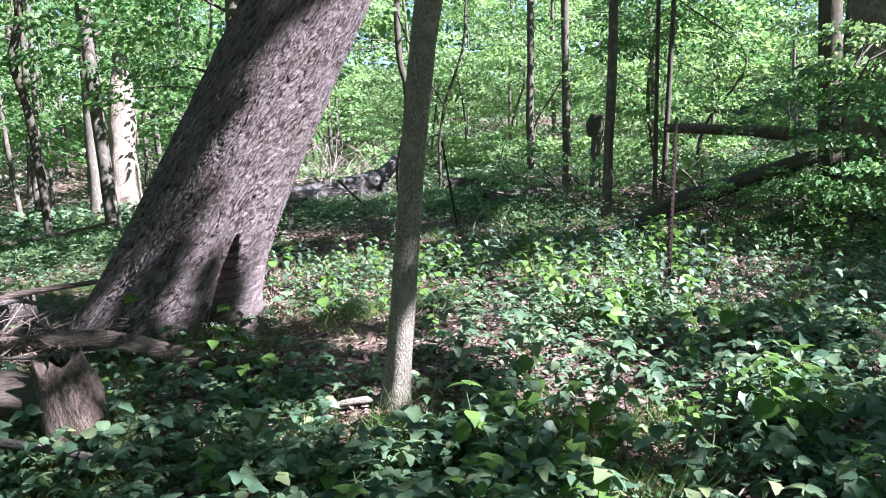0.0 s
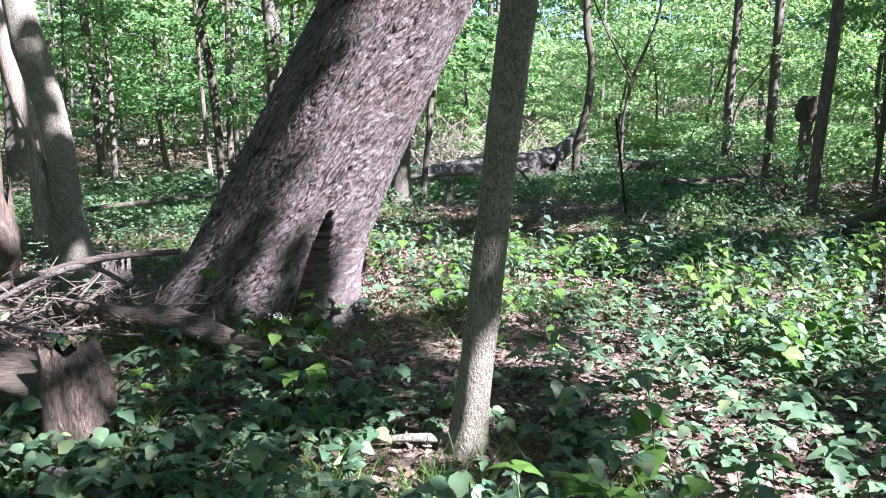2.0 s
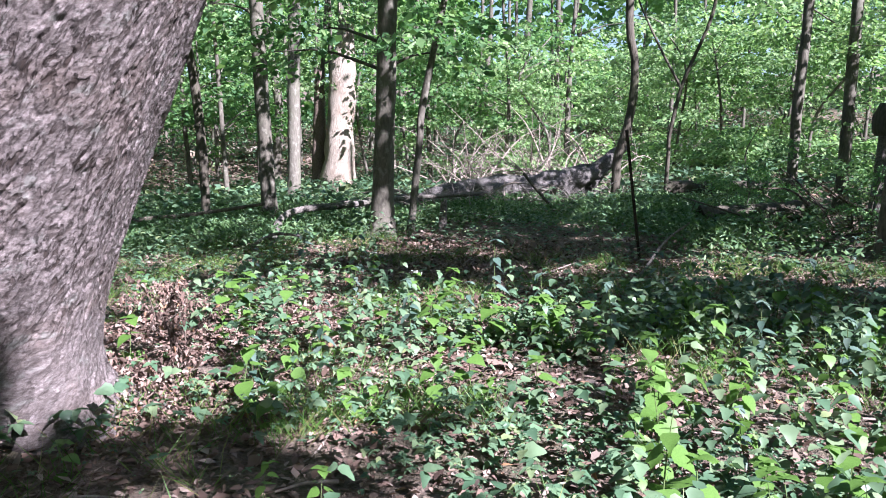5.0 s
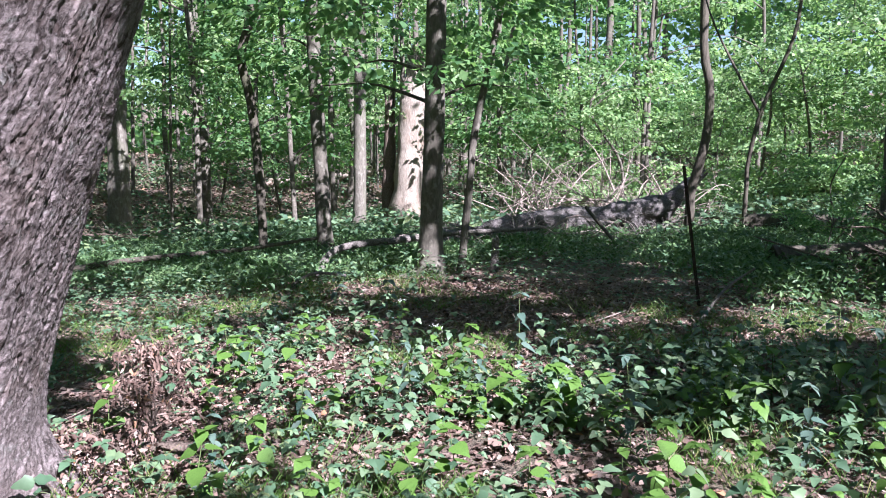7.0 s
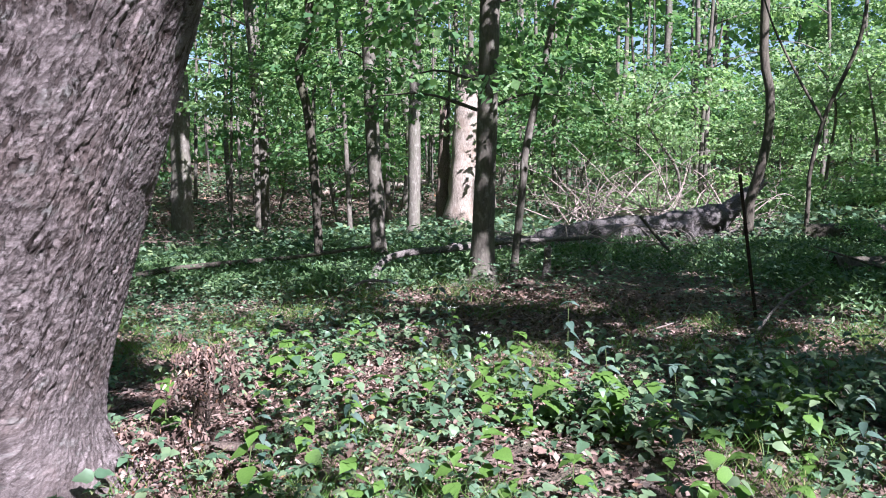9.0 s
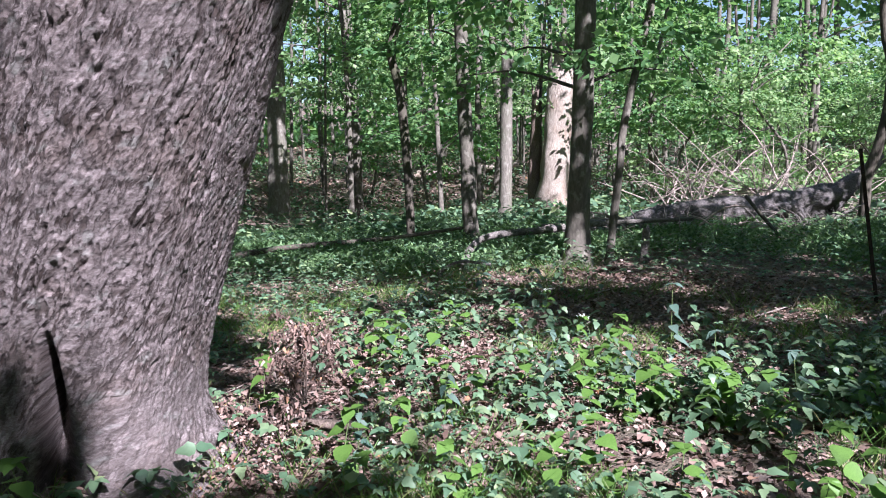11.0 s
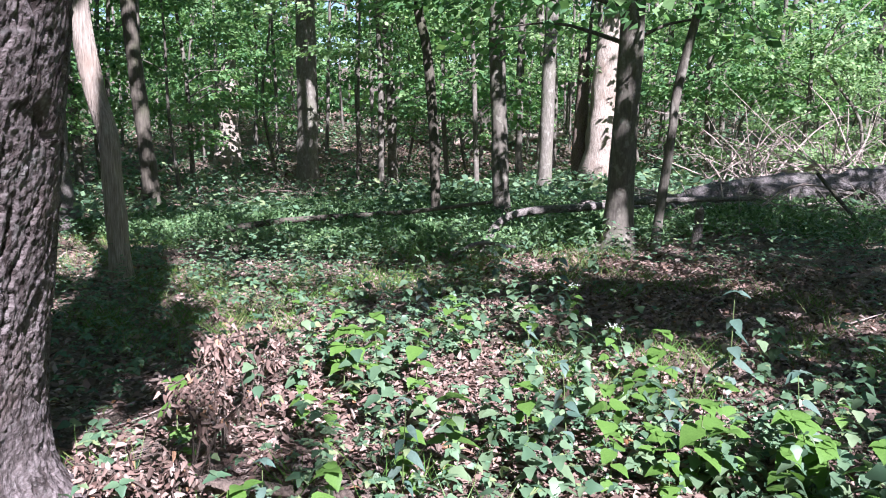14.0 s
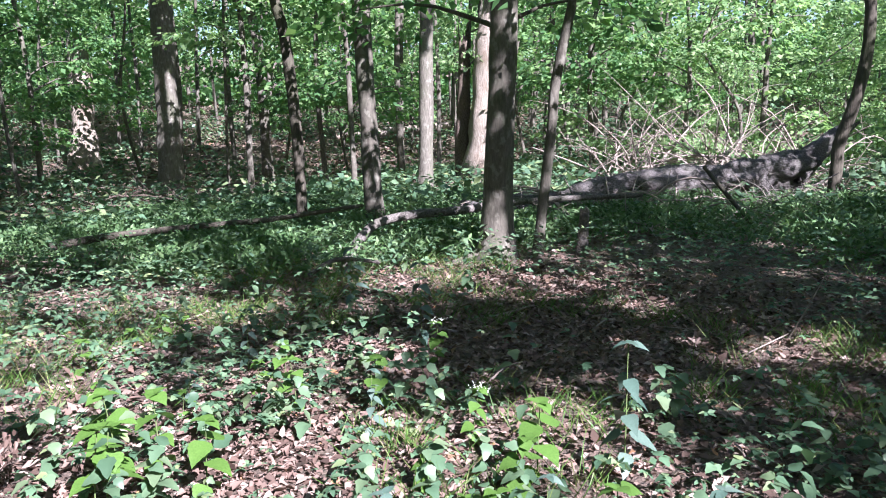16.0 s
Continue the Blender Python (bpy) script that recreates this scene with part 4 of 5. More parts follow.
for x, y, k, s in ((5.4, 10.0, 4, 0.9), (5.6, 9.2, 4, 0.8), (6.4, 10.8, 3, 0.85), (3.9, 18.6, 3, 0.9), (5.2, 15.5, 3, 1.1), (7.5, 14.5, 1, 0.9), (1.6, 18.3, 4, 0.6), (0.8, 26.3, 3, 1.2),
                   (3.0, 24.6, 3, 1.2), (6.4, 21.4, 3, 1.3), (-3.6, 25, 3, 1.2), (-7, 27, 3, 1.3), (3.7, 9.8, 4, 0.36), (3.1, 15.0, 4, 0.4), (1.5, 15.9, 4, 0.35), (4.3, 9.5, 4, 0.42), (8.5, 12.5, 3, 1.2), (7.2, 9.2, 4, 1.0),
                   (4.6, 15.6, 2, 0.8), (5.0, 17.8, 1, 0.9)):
    plant_tree(k, x, y, s, x * 7 + y)

# thin poles of the woods behind
pole = tagged(part("young_tree", mesh_of("young_tree", *tube(curve([(0, 0, -0.3), (0.08, 0.05, 3), (-0.05, 0.1, 7), (0.1, 0.1, 13)], 16), np.linspace(0.075, 0.04, 16), 9, 0.12, 5), True), M_BARK_SMOOTH), "thin straight grey pole of a young tree", "tree", "thin trunks of the woods")
first = True
for _ in range(400):
    az, d = radians(R2.uniform(-35, 78)), R2.uniform(19, 55)
    x, y = 0.5 - math.sin(az) * d, 5 + math.cos(az) * d
    if az < radians(9) or in_sight_line(x, y) or taken(x, y, spots, 1.3) or len(spots) > 226 or math.hypot(x + 7, y - 22.5) < 4.0 or (-6 < x < 3 and y < 20):
        continue
    spots.append((x, y))
    s = R2.uniform(0.6, 2.0) if R2.random() < 0.8 else R2.uniform(2.0, 3.2)
    m = Matrix.Translation(gp(x, y)) @ Matrix.Rotation(R2.uniform(0, 6), 4, "Z") @ Matrix.Rotation(R2.gauss(0, 0.035), 4, "X") @ Matrix.Diagonal((s, s, 1, 1))
    if first:
        pole.matrix_basis, first, keep_inv = m, False, Matrix.Diagonal((1 / s, 1 / s, 1, 1))
    else:
        copy_thing(pole, m @ keep_inv)


def far_woods():
    n, per = 6400, 40
    az, d = np.radians(RNG.uniform(-180, 180, n)), RNG.uniform(46, 80, n)
    x, y = -np.sin(az) * d, 5 + np.cos(az) * d
    c = np.stack([x, y, ground_z(x, y) + 0.3 + 27 * RNG.random(n) ** 1.2], 1)
    C = np.repeat(c, per, 0) + RNG.normal(0, 1, (n * per, 3)) * np.array([1.5, 1.5, 0.55])
    k = len(C)
    return flat_leaves(C, unit(k, 0.5), unit(k) + np.array([0, 0, 0.9]), RNG.uniform(0.4, 0.8, k), RNG.uniform(0.35, 0.75, k))


tagged(part("far_woods", mesh_of("far_woods", *far_woods()), M_CROWN), "far green wall of woodland foliage", "woods", kind="stuff")


# ---- brush pile of bare branches ----
def brush(name, cx, cy, rx, ry, h, n, mat, label, seed, r=0.02, rise=0.6):
    """A heap of crossing bare branches, each with its twigs."""
    rng = np.random.default_rng(seed)
    base = np.array(gp(cx, cy))
    t = thing(name, base, label, "brush pile")
    for k in range(n):
        a, q = rng.uniform(0, 2 * np.pi), math.sqrt(rng.random())
        p0 = np.array([math.cos(a) * q * rx, math.sin(a) * q * ry, 0.0])
        top = h * (1 - 0.55 * q)
        p0[2] = rng.uniform(0.0, 0.45) * top
        b = rng.uniform(0, 2 * np.pi)
        L = rng.uniform(0.35, 1.0) * (rx + ry) * 0.5
        p2 = p0 + np.array([math.cos(b) * L, math.sin(b) * L, 0.0])
        p2[2] = p0[2] + rng.uniform(-0.2, 1.0) * top * rise
        p2[2] = max(p2[2], 0.03)
        mid = (p0 + p2) / 2 + rng.normal(0, 0.08 * L, 3)
        mid[2] = abs(mid[2]) + 0.06 * L
        line = curve([p0, mid, p2], 8)
        br = part("branch", mesh_of("branch", *tube(line, np.linspace(r, r * 0.3, 8) * rng.uniform(0.5, 1.5), 6, 0.2, k), True), mat, t)
        for _ in range(3):
            f = line[rng.integers(2, 8)]
            w = f + unit(1, 0.8, rng)[0] * L * rng.uniform(0.15, 0.4)
            w[2] = max(w[2], 0.02)
            part("twig", mesh_of("twig", *tube(curve([f, w], 3), np.linspace(r * 0.4, r * 0.15, 3), 4, 0.0, k, False), True), mat, br)
    return t


brush("brush_pile", -3.7, 22.9, 2.5, 1.3, 2.5, 160, M_TWIG, "heap of bleached bare branches in sunlight", 21, 0.015, 0.9)
brush("brush_pile", -3.6, 17.6, 1.6, 1.2, 1.0, 70, M_TWIG, "tangle of grey dead branches by the log", 22, 0.018)
brush("brush_pile", -3.3, 5.4, 0.95, 0.65, 0.75, 160, M_TWIG_DARK, "heap of dead twigs and rotting bark", 23, 0.0075)
brush("brush_pile", 4.6, 12.3, 1.3, 0.9, 1.6, 46, M_DEAD_BROWN, "tangle of fallen branches behind the iron post", 24, 0.02)
brush("brush_pile", 2.7, 15.3, 1.3, 0.8, 1.1, 34, M_DEAD_BROWN, "brown tangle of dead stems round the burred snag", 27, 0.016)
brush("brush_pile", -2.3, 19.6, 1.5, 1.0, 1.1, 40, M_DEAD_GREY, "dead grey branches strewn over the fallen trunk", 26, 0.018)
brush("brush_pile", -13.0, 18.0, 3.0, 1.8, 0.55, 40, M_DEAD_BROWN, "scattered dry brush at the edge of the hollow", 25, 0.018)

log("fallen_branch", [gp(-2.55, 5.15, 0.42), gp(-2.95, 5.2, 0.55), gp(-3.4, 5.0, 0.42), gp(-3.8, 4.75, 0.2)], 0.014, 0.022, M_DEAD_GREY, "long bare branch arching over the twig heap", 31.0, 0.03, 10, category="branch")
log("fallen_branch", [gp(-2.2, 4.75, 0.28), gp(-2.7, 4.6, 0.33), gp(-3.1, 4.45, 0.44), gp(-3.5, 4.3, 0.42)], 0.008, 0.015, M_DEAD_GREY, "thin pale stick lying over the split log", 32.0, 0.03, 8, category="branch")
log("fallen_branch", [gp(-2.6, 5.75, 0.5), gp(-3.3, 5.7, 0.5), gp(-4.1, 5.5, 0.35)], 0.02, 0.035, M_LOG_WOOD, "crooked brown limb on the twig heap", 33.0, 0.05, 10, category="branch")


# ---- leaf litter and low greenery ----
def scatter(n, reach, rng, cx=-0.5, cy=5.5, power=0.9):
    """Places round the walk, thinning with distance."""
    a = np.radians(rng.uniform(-75, 120, n)) + np.pi / 2 - np.radians(22)
    d = 0.4 + reach * rng.random(n) ** power
    x, y = cx + np.cos(a) * d, cy - 3.5 + np.sin(a) * d
    return x, y


def fallen(n, reach, size, rng, power=0.9, blade=leaves):
    x, y = scatter(n, reach, rng, power=power)
    C = np.stack([x, y, ground_z(x, y) + rng.uniform(0.0, 0.03, n)], 1)
    L = size * rng.uniform(0.5, 1.4, n)
    return blade(C, unit(n, 0.3, rng), unit(n, 1, rng) * 0.6 + np.array([0, 0, 1]), L, L * rng.uniform(0.3, 0.7, n))


tagged(part("leaf_litter", mesh_of("leaf_litter", *fallen(38000, 8, 0.045, RNG)), M_LITTER), "brown curled fallen leaves on the forest floor", "leaf litter", kind="stuff")
tagged(part("leaf_litter", mesh_of("leaf_litter", *join([fallen(60000, 17, 0.075, RNG, 0.52, flat_leaves), fallen(30000, 12, 0.068, RNG, 0.5, flat_leaves)])), M_LITTER), "brown fallen leaves spread through the woods", "leaf litter", kind="stuff")


def bare_floor(n, rng):
    """Thick litter of the bare, shaded stretch before the maple and of the worn spots by the great tree."""
    x, y = np.concatenate([rng.normal(-1.8, 2.2, n), rng.normal(-1.6, 1.0, n // 2)]), np.concatenate([rng.normal(12.0, 1.3, n), rng.normal(8.6, 0.9, n // 2)])
    k = len(x)
    C = np.stack([x, y, ground_z(x, y) + rng.uniform(0.0, 0.035, k)], 1)
    L = rng.uniform(0.025, 0.062, k)
    return leaves(C, unit(k, 0.3, rng), unit(k, 1, rng) * 0.6 + np.array([0, 0, 1]), L, L * rng.uniform(0.35, 0.75, k), 0.4, 0.3)


tagged(part("leaf_litter", mesh_of("leaf_litter", *bare_floor(17000, RNG)), M_LITTER), "thick reddish-brown leaf litter on bare shaded ground", "leaf litter", kind="stuff")


def greenness(x, y):
    """How thickly green the floor is; bare in the worn and shaded stretch before the maple."""
    g = 0.38 + 1.25 * (vnoise(x * 1.1 + 7, y * 1.1 + 3) - 0.4)
    g = g + 0.65 * smooth(12.0, 14, y) + 0.08 * smooth(5.5, 3.5, y)
    g = g - 0.7 * np.exp(-(((x + 1.8) / 2.0) ** 2 + ((y - 11.6) / 1.6) ** 2)) - 0.5 * np.exp(-(((x + 2.6) / 0.8) ** 2 + ((y - 7.9) / 0.7) ** 2)) - 0.35 * np.exp(-(((x + 2.3) / 0.9) ** 2 + ((y - 5.3) / 0.6) ** 2)) - 0.3 * np.exp(-(((x + 1.3) / 0.9) ** 2 + ((y - 4.4) / 0.7) ** 2))
    return np.clip(g, 0.04, 1.0)


def rosettes(n, reach, h, size, rng, leaflets=5, power=0.9, near=0.0, blade=leaves, wide=0.5):
    """Low plants: leaflets spread from one stalk's tip."""
    x, y = scatter(n, reach, rng, power=power)
    ok = (rng.random(n) < greenness(x, y)) & (np.hypot(x + 2.45, y - 6.3) > 0.82) & (np.hypot(x + 0.28, y - 4.15) > 0.42) & (np.hypot(x, y - 5) > near)
    x, y = x[ok], y[ok]
    k = len(x)
    top = np.stack([x, y, ground_z(x, y) + h * rng.uniform(0.15, 1.2, k)], 1)
    tilt = rng.normal(0, 0.3, (k, 3)) + np.array([0, 0, 1.0])
    spin = rng.uniform(0, 2 * np.pi, k)
    out = []
    S = size * rng.uniform(0.5, 1.3, k) * (1 - 0.35 * smooth(5.5, 7.5, y))
    for i in range(leaflets):
        a = spin + (i - (leaflets - 1) / 2) * (4.8 / leaflets)
        D = np.stack([np.cos(a), np.sin(a), rng.normal(-0.05, 0.25, k)], 1)
        L = S * (1.0 - 0.12 * abs(i - (leaflets - 1) / 2)) * rng.uniform(0.85, 1.1, k)
        out.append(blade(top, D, tilt + rng.normal(0, 0.12, (k, 3)), L, L * wide))
    return join(out)


tagged(part("ground_cover", mesh_of("ground_cover", *join([rosettes(11000, 8.5, 0.16, 0.088, RNG, 5, 0.9, 0.0, broad_leaves, 0.62), rosettes(6500, 9, 0.25, 0.085, RNG, 3, 0.9, 0.0, broad_leaves, 0.8), rosettes(24000, 11, 0.15, 0.06, RNG, 4, 0.6, 0.0, leaves, 0.6), rosettes(30000, 9, 0.1, 0.034, RNG, 3, 0.7, 0.0, flat_leaves, 0.6)])), M_COVER), "low creeper with five-part green leaves", "ground cover", kind="stuff")
tagged(part("undergrowth", mesh_of("undergrowth", *join([rosettes(60000, 21, 0.36, 0.085, RNG, 4, 0.55, 5.0, flat_leaves, 0.6), rosettes(26000, 46, 0.35, 0.15, RNG, 3, 0.5, 17, flat_leaves, 0.7)])), M_COVER), "mixed low green woodland undergrowth", "undergrowth", kind="stuff")


def hollow(n, rng, lift, size):
    """Scattered low plants or fallen leaves over the far hollow and its bank."""
    az, d = np.radians(rng.uniform(-40, 78, n)), 14 + 38 * rng.random(n) ** 0.8
    x, y = 0.5 - np.sin(az) * d, 5 + np.cos(az) * d
    ok = rng.random(n) < 0.15 + smooth(0.35, 0.6, vnoise(x * 0.35 + 13, y * 0.35 + 29 * lift))
    x, y = np.repeat(x[ok], 5), np.repeat(y[ok], 5)
    k = len(x)
    x, y = x + rng.normal(0, 0.16, k), y + rng.normal(0, 0.16, k)
    C = np.stack([x, y, ground_z(x, y) + 0.02 + lift * rng.random(k)], 1)
    L = size * rng.uniform(0.6, 1.4, k)
    return flat_leaves(C, unit(k, 0.4, rng), unit(k, 1, rng) * 0.6 + np.array([0, 0, 0.8]), L, L * 0.7)


tagged(part("undergrowth", mesh_of("undergrowth", *hollow(26000, RNG, 0.5, 0.17)), M_COVER), "patchy green undergrowth on the far bank", "undergrowth", kind="stuff")
tagged(part("leaf_litter", mesh_of("leaf_litter", *hollow(16000, RNG, 0.04, 0.16)), M_LITTER), "brown fallen leaves over the far hollow", "leaf litter", kind="stuff")


def blades(n, reach, h, rng):
    """Tufts of thin grass."""
    x, y = scatter(n, reach, rng, power=0.75)
    g = vnoise(x * 0.8 + 50, y * 0.8 + 20)
    ok = (g > 0.55) & (np.hypot(x + 2.45, y - 6.3) > 0.82)
    x, y = np.repeat(x[ok], 22), np.repeat(y[ok], 22)
    k = len(x)
    x, y = x + rng.normal(0, 0.07, k), y + rng.normal(0, 0.07, k)
    C = np.stack([x, y, ground_z(x, y)], 1)
    L = h * rng.uniform(0.5, 1.3, k)
    return flat_leaves(C, unit(k, 0.3, rng) * 0.7 + np.array([0, 0, 0.8]), unit(k, 0.2, rng), L, 0.005)


tagged(part("grass", mesh_of("grass", *blades(6200, 15, 0.22, RNG)), M_GRASS), "thin tufts of pale green woodland grass", "grass", kind="stuff")


def twigs(n, rng):
    x, y = scatter(n, 11, rng)
    out = []
    for a, b in zip(x, y):
        d = rng.uniform(0, 6.28)
        L = rng.uniform(0.1, 0.5)
        p = np.array(gp(a, b, 0.02))
        q = np.array(gp(a + math.cos(d) * L, b + math.sin(d) * L, rng.uniform(0.01, 0.06)))
        out.append(tube(curve([p, (p + q) / 2 + rng.normal(0, 0.02, 3), q], 5), np.linspace(0.006, 0.003, 5) * rng.uniform(0.6, 1.8), 5, 0.1, a))
    return join(out)


tagged(part("twigs", mesh_of("twigs", *twigs(420, RNG), True), M_TWIG), "dry twigs strewn on the leaf litter", "twigs", kind="stuff")


def meadow(n, rng):
    """The green low growth under the far trunks: upright narrow leaves on thin stalks."""
    x, y = rng.uniform(-13, 2.5, n), rng.uniform(11.5, 20.5, n)
    ok = rng.random(n) < smooth(11.5, 14.5, y + 0.25 * np.clip(-x - 3, 0, 8) - 4.0 * np.exp(-((x + 1.8) / 2.5) ** 2)) * (0.25 + 0.75 * smooth(0.3, 0.55, vnoise(x * 0.9 + 3, y * 0.9 + 70)))
    x, y = np.repeat(x[ok], 7), np.repeat(y[ok], 7)
    k = len(x)
    x, y = x + rng.normal(0, 0.06, k), y + rng.normal(0, 0.06, k)
    up = rng.uniform(0.02, 0.3, k)
    C = np.stack([x, y, ground_z(x, y) + up], 1)
    L = rng.uniform(0.05, 0.12, k)
    return flat_leaves(C, unit(k, 0.4, rng) + np.array([0, 0, 0.55]), unit(k, 1, rng) + np.array([0, 0, 0.8]), L, L * rng.uniform(0.2, 0.5, k))


tagged(part("low_herbs", mesh_of("low_herbs", *meadow(36000, RNG)), M_MEADOW), "soft bright green herbs carpeting the ground under slim trunks", "undergrowth", kind="stuff")


# ---- tall herbs, one by one ----
def herb(seed, h, size, pairs, me, flowers, label):
    rng = random.Random(seed)
    t = thing("herb", (0, 0, -40), label, "plant", "tall herbs of the forest floor")
    lean = (rng.uniform(-0.12, 0.12) * h, rng.uniform(-0.12, 0.12) * h)
    line = curve([(0, 0, -0.03), (lean[0] * 0.3, lean[1] * 0.3, h * 0.5), (*lean, h)], 9)
    part("stem", mesh_of("stem", *tube(line, np.linspace(0.0035, 0.0016, 9), 5), True), M_STEM, t)
    for k in range(pairs):
        f = 0.25 + 0.75 * k / max(1, pairs - 1)
        p = line[int(f * 8)]
        a = k * 1.57 + rng.uniform(-0.4, 0.4)
        for side in (0, math.pi):
            L = size * rng.uniform(0.85, 1.25) * (1 - 0.3 * max(0, f - 0.6) / 0.4)
            ob = part("leaf", me, M_HERB, t)
            ob.matrix_basis = Matrix.Translation((p[0] + math.cos(a + side) * 0.012, p[1] + math.sin(a + side) * 0.012, p[2])) @ Matrix.Rotation(a + side, 4, "Z") @ Matrix.Rotation(rng.uniform(0.0, 0.75), 4, "Y") @ Matrix.Rotation(rng.uniform(-0.35, 0.35), 4, "X") @ Matrix.Diagonal((L, L, L, 1))
    for k in range(3):
        ob = part("leaf", me, M_HERB, t)
        L = size * rng.uniform(0.45, 0.7)
        ob.matrix_basis = Matrix.Translation(line[-1]) @ Matrix.Rotation(k * 2.1 + 0.5, 4, "Z") @ Matrix.Rotation(rng.uniform(-0.5, 0.2), 4, "Y") @ Matrix.Diagonal((L, L, L, 1))
    if flowers:
        g = np.random.default_rng(seed)
        n = 34
        c = line[-1] + np.stack([g.normal(0, 0.038, n), g.normal(0, 0.038, n), g.uniform(0.0, 0.03, n)], 1)
        part("flower_head", mesh_of("flower_head", *leaves(c, unit(n, 0.5, g), unit(n, 1, g) + np.array([0, 0, 1]), 0.012, 0.010)), M_FLOWER, t, "small white flower cluster")["kind"] = "stuff"
    return t


def spread(master, places, rng):
    first = True
    for x, y in places:
        s = rng.uniform(0.6, 1.25)
        m = Matrix.Translation(gp(x, y)) @ Matrix.Rotation(rng.uniform(0, 6.28), 4, "Z") @ Matrix.Diagonal((s, s, s, 1))
        if first:
            master.matrix_basis, inv, first = m, Matrix.Diagonal((1 / s, 1 / s, 1 / s, 1)), False
        else:
            copy_thing(master, m @ inv)


def herb_places(n, seed, box, thick=0.35):
    rng = random.Random(seed)
    out = []
    while len(out) < n:
        x, y = rng.uniform(box[0], box[1]), rng.uniform(box[2], box[3])
        d = min(math.hypot(x - a[0], y - a[1]) for _, a, _, _ in PATH)
        if d > 0.3 and math.hypot(x + 2.45, y - 6.3) > 1.0 and math.hypot(x + 0.25, y - 3.9) > 0.65 and rng.random() < float(greenness(x, y)) and vnoise(x * 1.3 + 11, y * 1.3) > thick:
            out.append((x, y))
    return out


RH = random.Random(9)
LABEL = "green woodland herb with paired toothed leaves"
spread(herb(1, 0.42, 0.098, 5, LEAF_BROAD, False, LABEL), herb_places(48, 1, (-0.1, 2.8, 2.6, 6.5)), RH)
spread(herb(2, 0.30, 0.105, 4, LEAF_BROAD, False, LABEL), herb_places(46, 2, (-3.0, 3.0, 2.6, 9.5)), RH)
spread(herb(3, 0.5, 0.10, 6, LEAF_NARROW, False, LABEL), herb_places(36, 3, (-3.5, 3.5, 6.5, 12.5)), RH)
spread(herb(4, 0.36, 0.09, 5, LEAF_BROAD, True, "white-flowering herb with paired toothed leaves"), [(-1.55, 5.0), (-1.2, 4.9), (-2.2, 10.9), (-1.35, 9.95), (-6.5, 13.0), (1.6, 4.9)], RH)
spread(herb(6, 0.45, 0.088, 5, LEAF_BROAD, False, LABEL), herb_places(50, 6, (0.9, 3.6, 6.2, 10.0), 0.2), RH)
spread(herb(7, 0.32, 0.095, 4, LEAF_BROAD, False, LABEL), herb_places(36, 7, (-2.6, 1.4, 7.6, 10.2), 0.3), RH)
spread(herb(8, 0.6, 0.085, 6, LEAF_BROAD, False, LABEL), herb_places(20, 8, (2.3, 4.8, 8.0, 10.3), 0.15), RH)
spread(herb(5, 0.24, 0.10, 3, LEAF_BROAD, False, LABEL), herb_places(52, 5, (-4.5, 2.5, 2.4, 11.0)), RH)


def herb_patch(places, h, size, rng):
    """Many herbs further off: pairs of broad leaves up each stalk."""
    P = np.array(places)
    n = len(P)
    base = np.stack([P[:, 0], P[:, 1], ground_z(P[:, 0], P[:, 1])], 1)
    H, turn, lean = h * rng.uniform(0.5, 1.3, n), rng.uniform(0, 6.28, n), rng.normal(0, 0.12, (n, 3)) * np.array([1, 1, 0])
    out = []
    for k in range(5):
        f = 0.3 + 0.175 * k
        c = base + (lean + np.array([0, 0, 1.0])) * (H * f)[:, None]
        for side in (0, math.pi):
            a = turn + k * 1.57 + side + rng.normal(0, 0.3, n)
            L = size * rng.uniform(0.6, 1.25, n) * (1.1 - 0.4 * f)
            out.append(broad_leaves(c, np.stack([np.cos(a), np.sin(a), rng.normal(-0.2, 0.3, n)], 1), rng.normal(0, 0.25, (n, 3)) + np.array([0, 0, 1.0]), L, L * 0.78))
    return join(out)


GP = np.random.default_rng(77)
PATCH = herb_places(170, 21, (0.6, 4.2, 5.5, 11.0), 0.2) + herb_places(64, 22, (-3.2, 1.5, 7.4, 11.5), 0.35) + herb_places(80, 23, (-0.2, 3.0, 3.0, 6.5), 0.3) + herb_places(48, 25, (-2.7, 0.8, 8.2, 10.6), 0.1) + herb_places(110, 24, (-9, -3, 9.5, 14.5), 0.3)
tagged(part("herb_patch", mesh_of("herb_patch", *herb_patch(PATCH, 0.36, 0.095, GP)), M_PATCH), "knee-high green herbs with paired toothed leaves", "plants", kind="stuff")


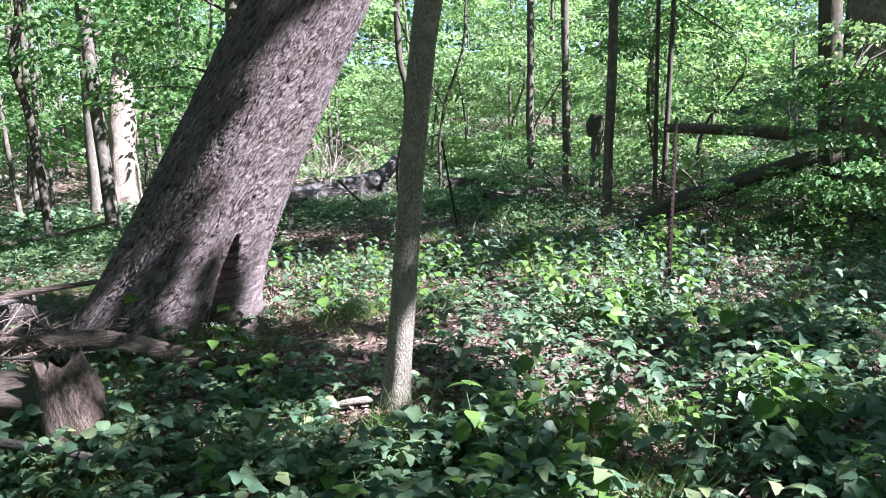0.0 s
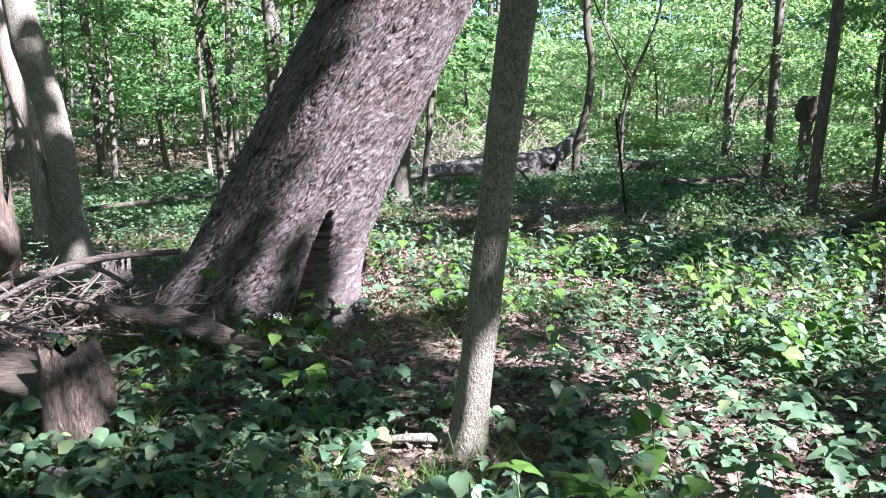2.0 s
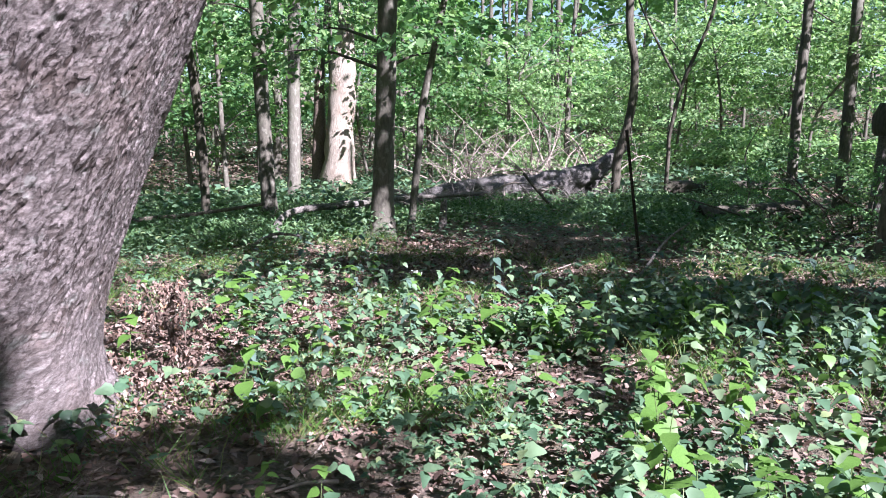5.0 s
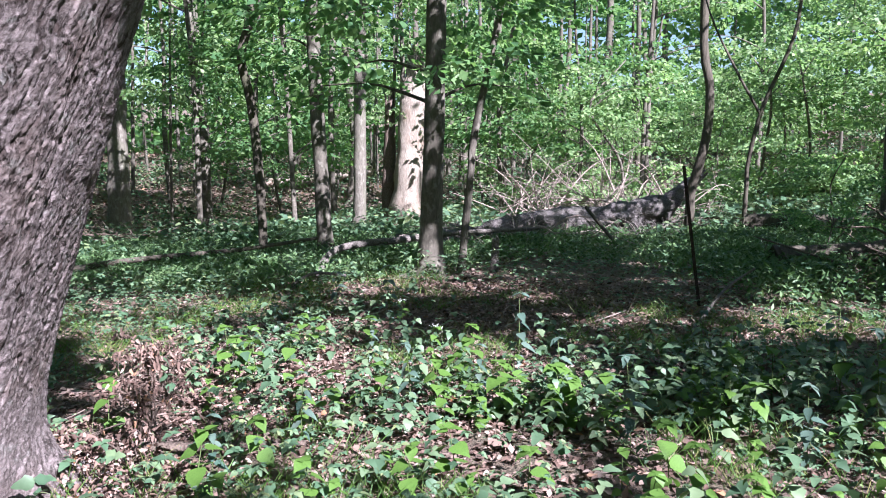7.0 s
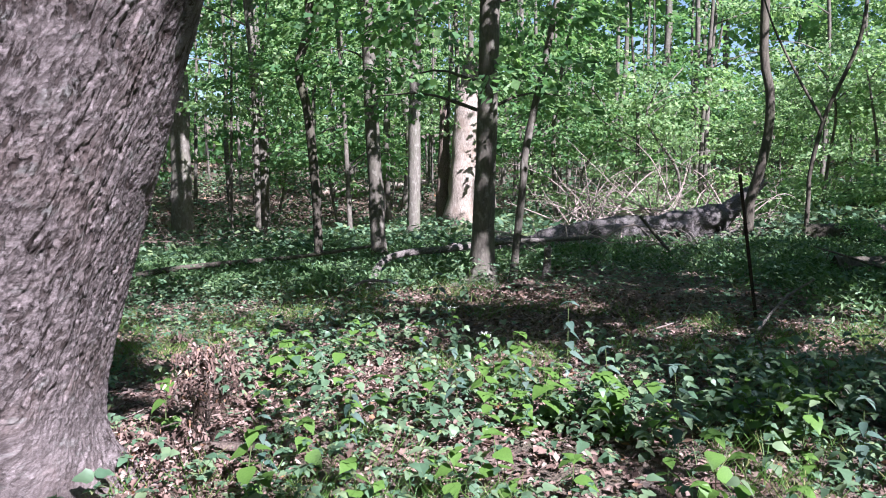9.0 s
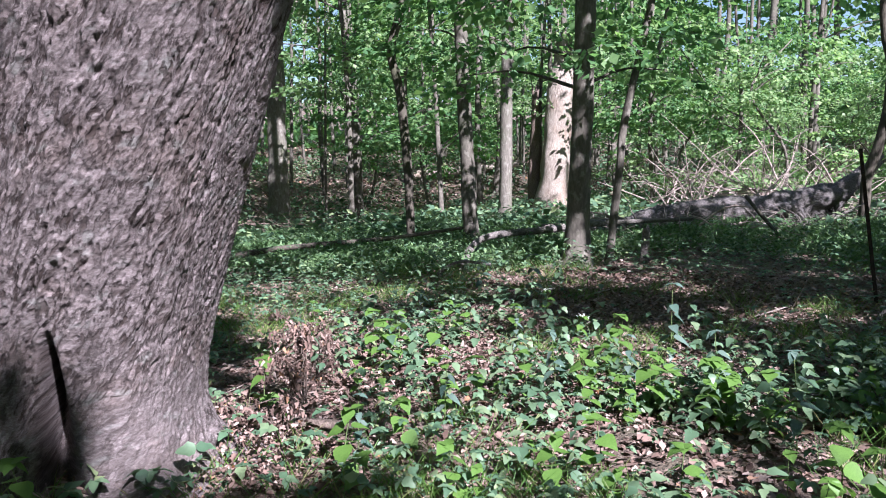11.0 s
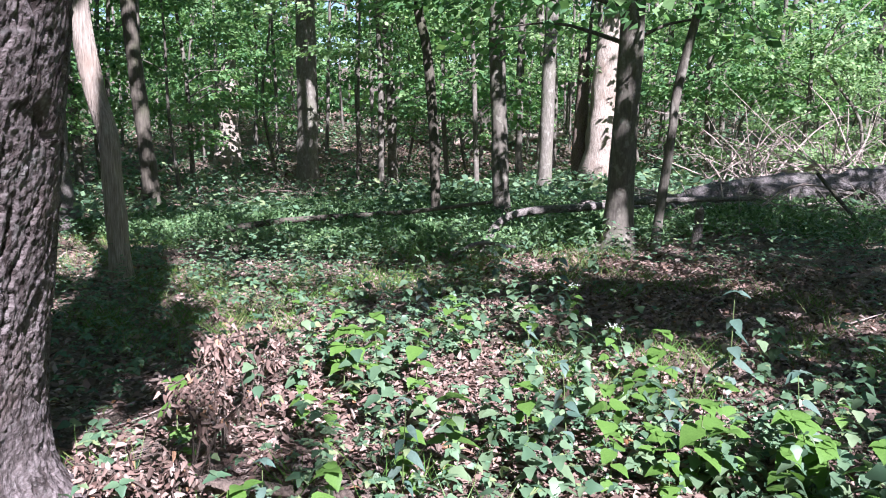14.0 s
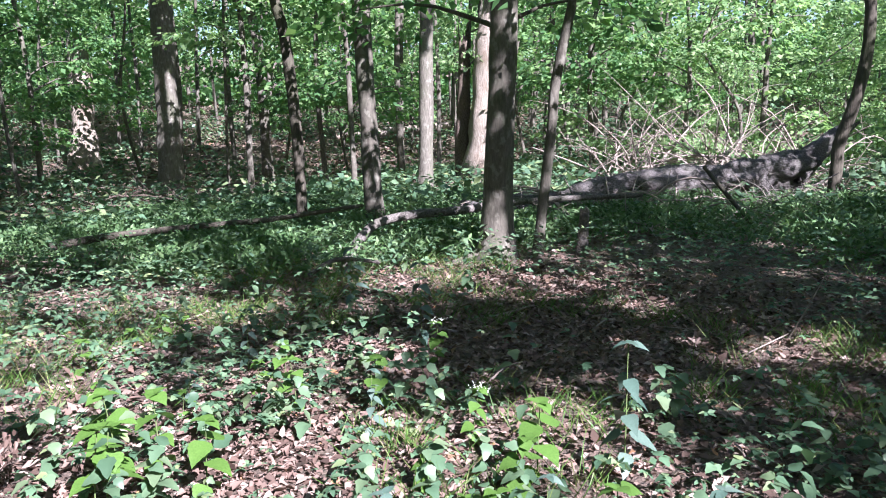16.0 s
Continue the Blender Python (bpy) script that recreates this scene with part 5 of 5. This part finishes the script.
# ---- withered plants and the heap of dead leaves at the great tree's foot ----
def withered(x, y, h, seed):
    g = np.random.default_rng(seed)
    t = thing("withered_plant", gp(x, y), "withered brown plant with curled hanging leaves", "plant", "withered plants")
    for k in range(4):
        top = np.array([g.normal(0, 0.16), g.normal(0, 0.16), h * g.uniform(0.6, 1.0)])
        line = curve([(g.normal(0, 0.04), g.normal(0, 0.04), -0.03), top * np.array([0.4, 0.4, 0.7]), top, top + np.array([g.normal(0, 0.12), g.normal(0, 0.12), -0.08])], 12)
        part("stem", mesh_of("stem", *tube(line, np.linspace(0.006, 0.003, 12), 6), True), M_DEAD_BROWN, t)
        n = 46
        c = line[g.integers(4, 12, n)] + g.normal(0, 0.02, (n, 3))
        d = g.normal(0, 0.5, (n, 3)) + np.array([0, 0, -1.0])
        L = g.uniform(0.02, 0.05, n)
        part("dead_leaves", mesh_of("dead_leaves", *leaves(c, d, unit(n, 1, g), L, L * 0.5, 0.6, 0.5)), M_LITTER, t)


withered(-2.75, 8.3, 0.46, 1)
withered(-2.05, 7.65, 0.58, 2)
withered(-2.35, 8.0, 0.5, 3)
withered(-1.85, 7.4, 0.42, 4)
withered(-1.65, 7.15, 0.3, 5)
log("fallen_branch", [gp(-1.95, 7.0, 0.12), gp(-1.7, 7.3, 0.09), gp(-1.45, 7.6, 0.04), gp(-1.1, 7.85, 0.03)], 0.035, 0.018, M_DEAD_BROWN, "thick brown rotting root among dead leaves", 41.0, 0.06, 10, 0.3, category="branch")


def heap(n, cx, cy, r, h, g):
    a, q = g.uniform(0, 2 * np.pi, n), np.sqrt(g.random(n))
    x, y = cx + np.cos(a) * q * r, cy + np.sin(a) * q * r
    C = np.stack([x, y, ground_z(x, y) + (1 - q ** 2) * h * g.random(n)], 1)
    L = g.uniform(0.015, 0.042, n)
    return leaves(C, unit(n, 0.7, g), unit(n, 1, g) * 0.8 + np.array([0, 0, 0.7]), L, L * 0.6, 0.5, 0.4)


G = np.random.default_rng(31)
tagged(part("leaf_heap", mesh_of("leaf_heap", *join([heap(2600, -1.75, 6.95, 0.5, 0.22, G), heap(420, -1.5, 6.5, 0.35, 0.1, G), heap(900, -2.95, 5.35, 0.65, 0.28, G), heap(300, -1.5, 5.4, 0.4, 0.08, G)])), M_LITTER), "heap of dry curled leaves against the tree foot", "leaf litter", kind="stuff")
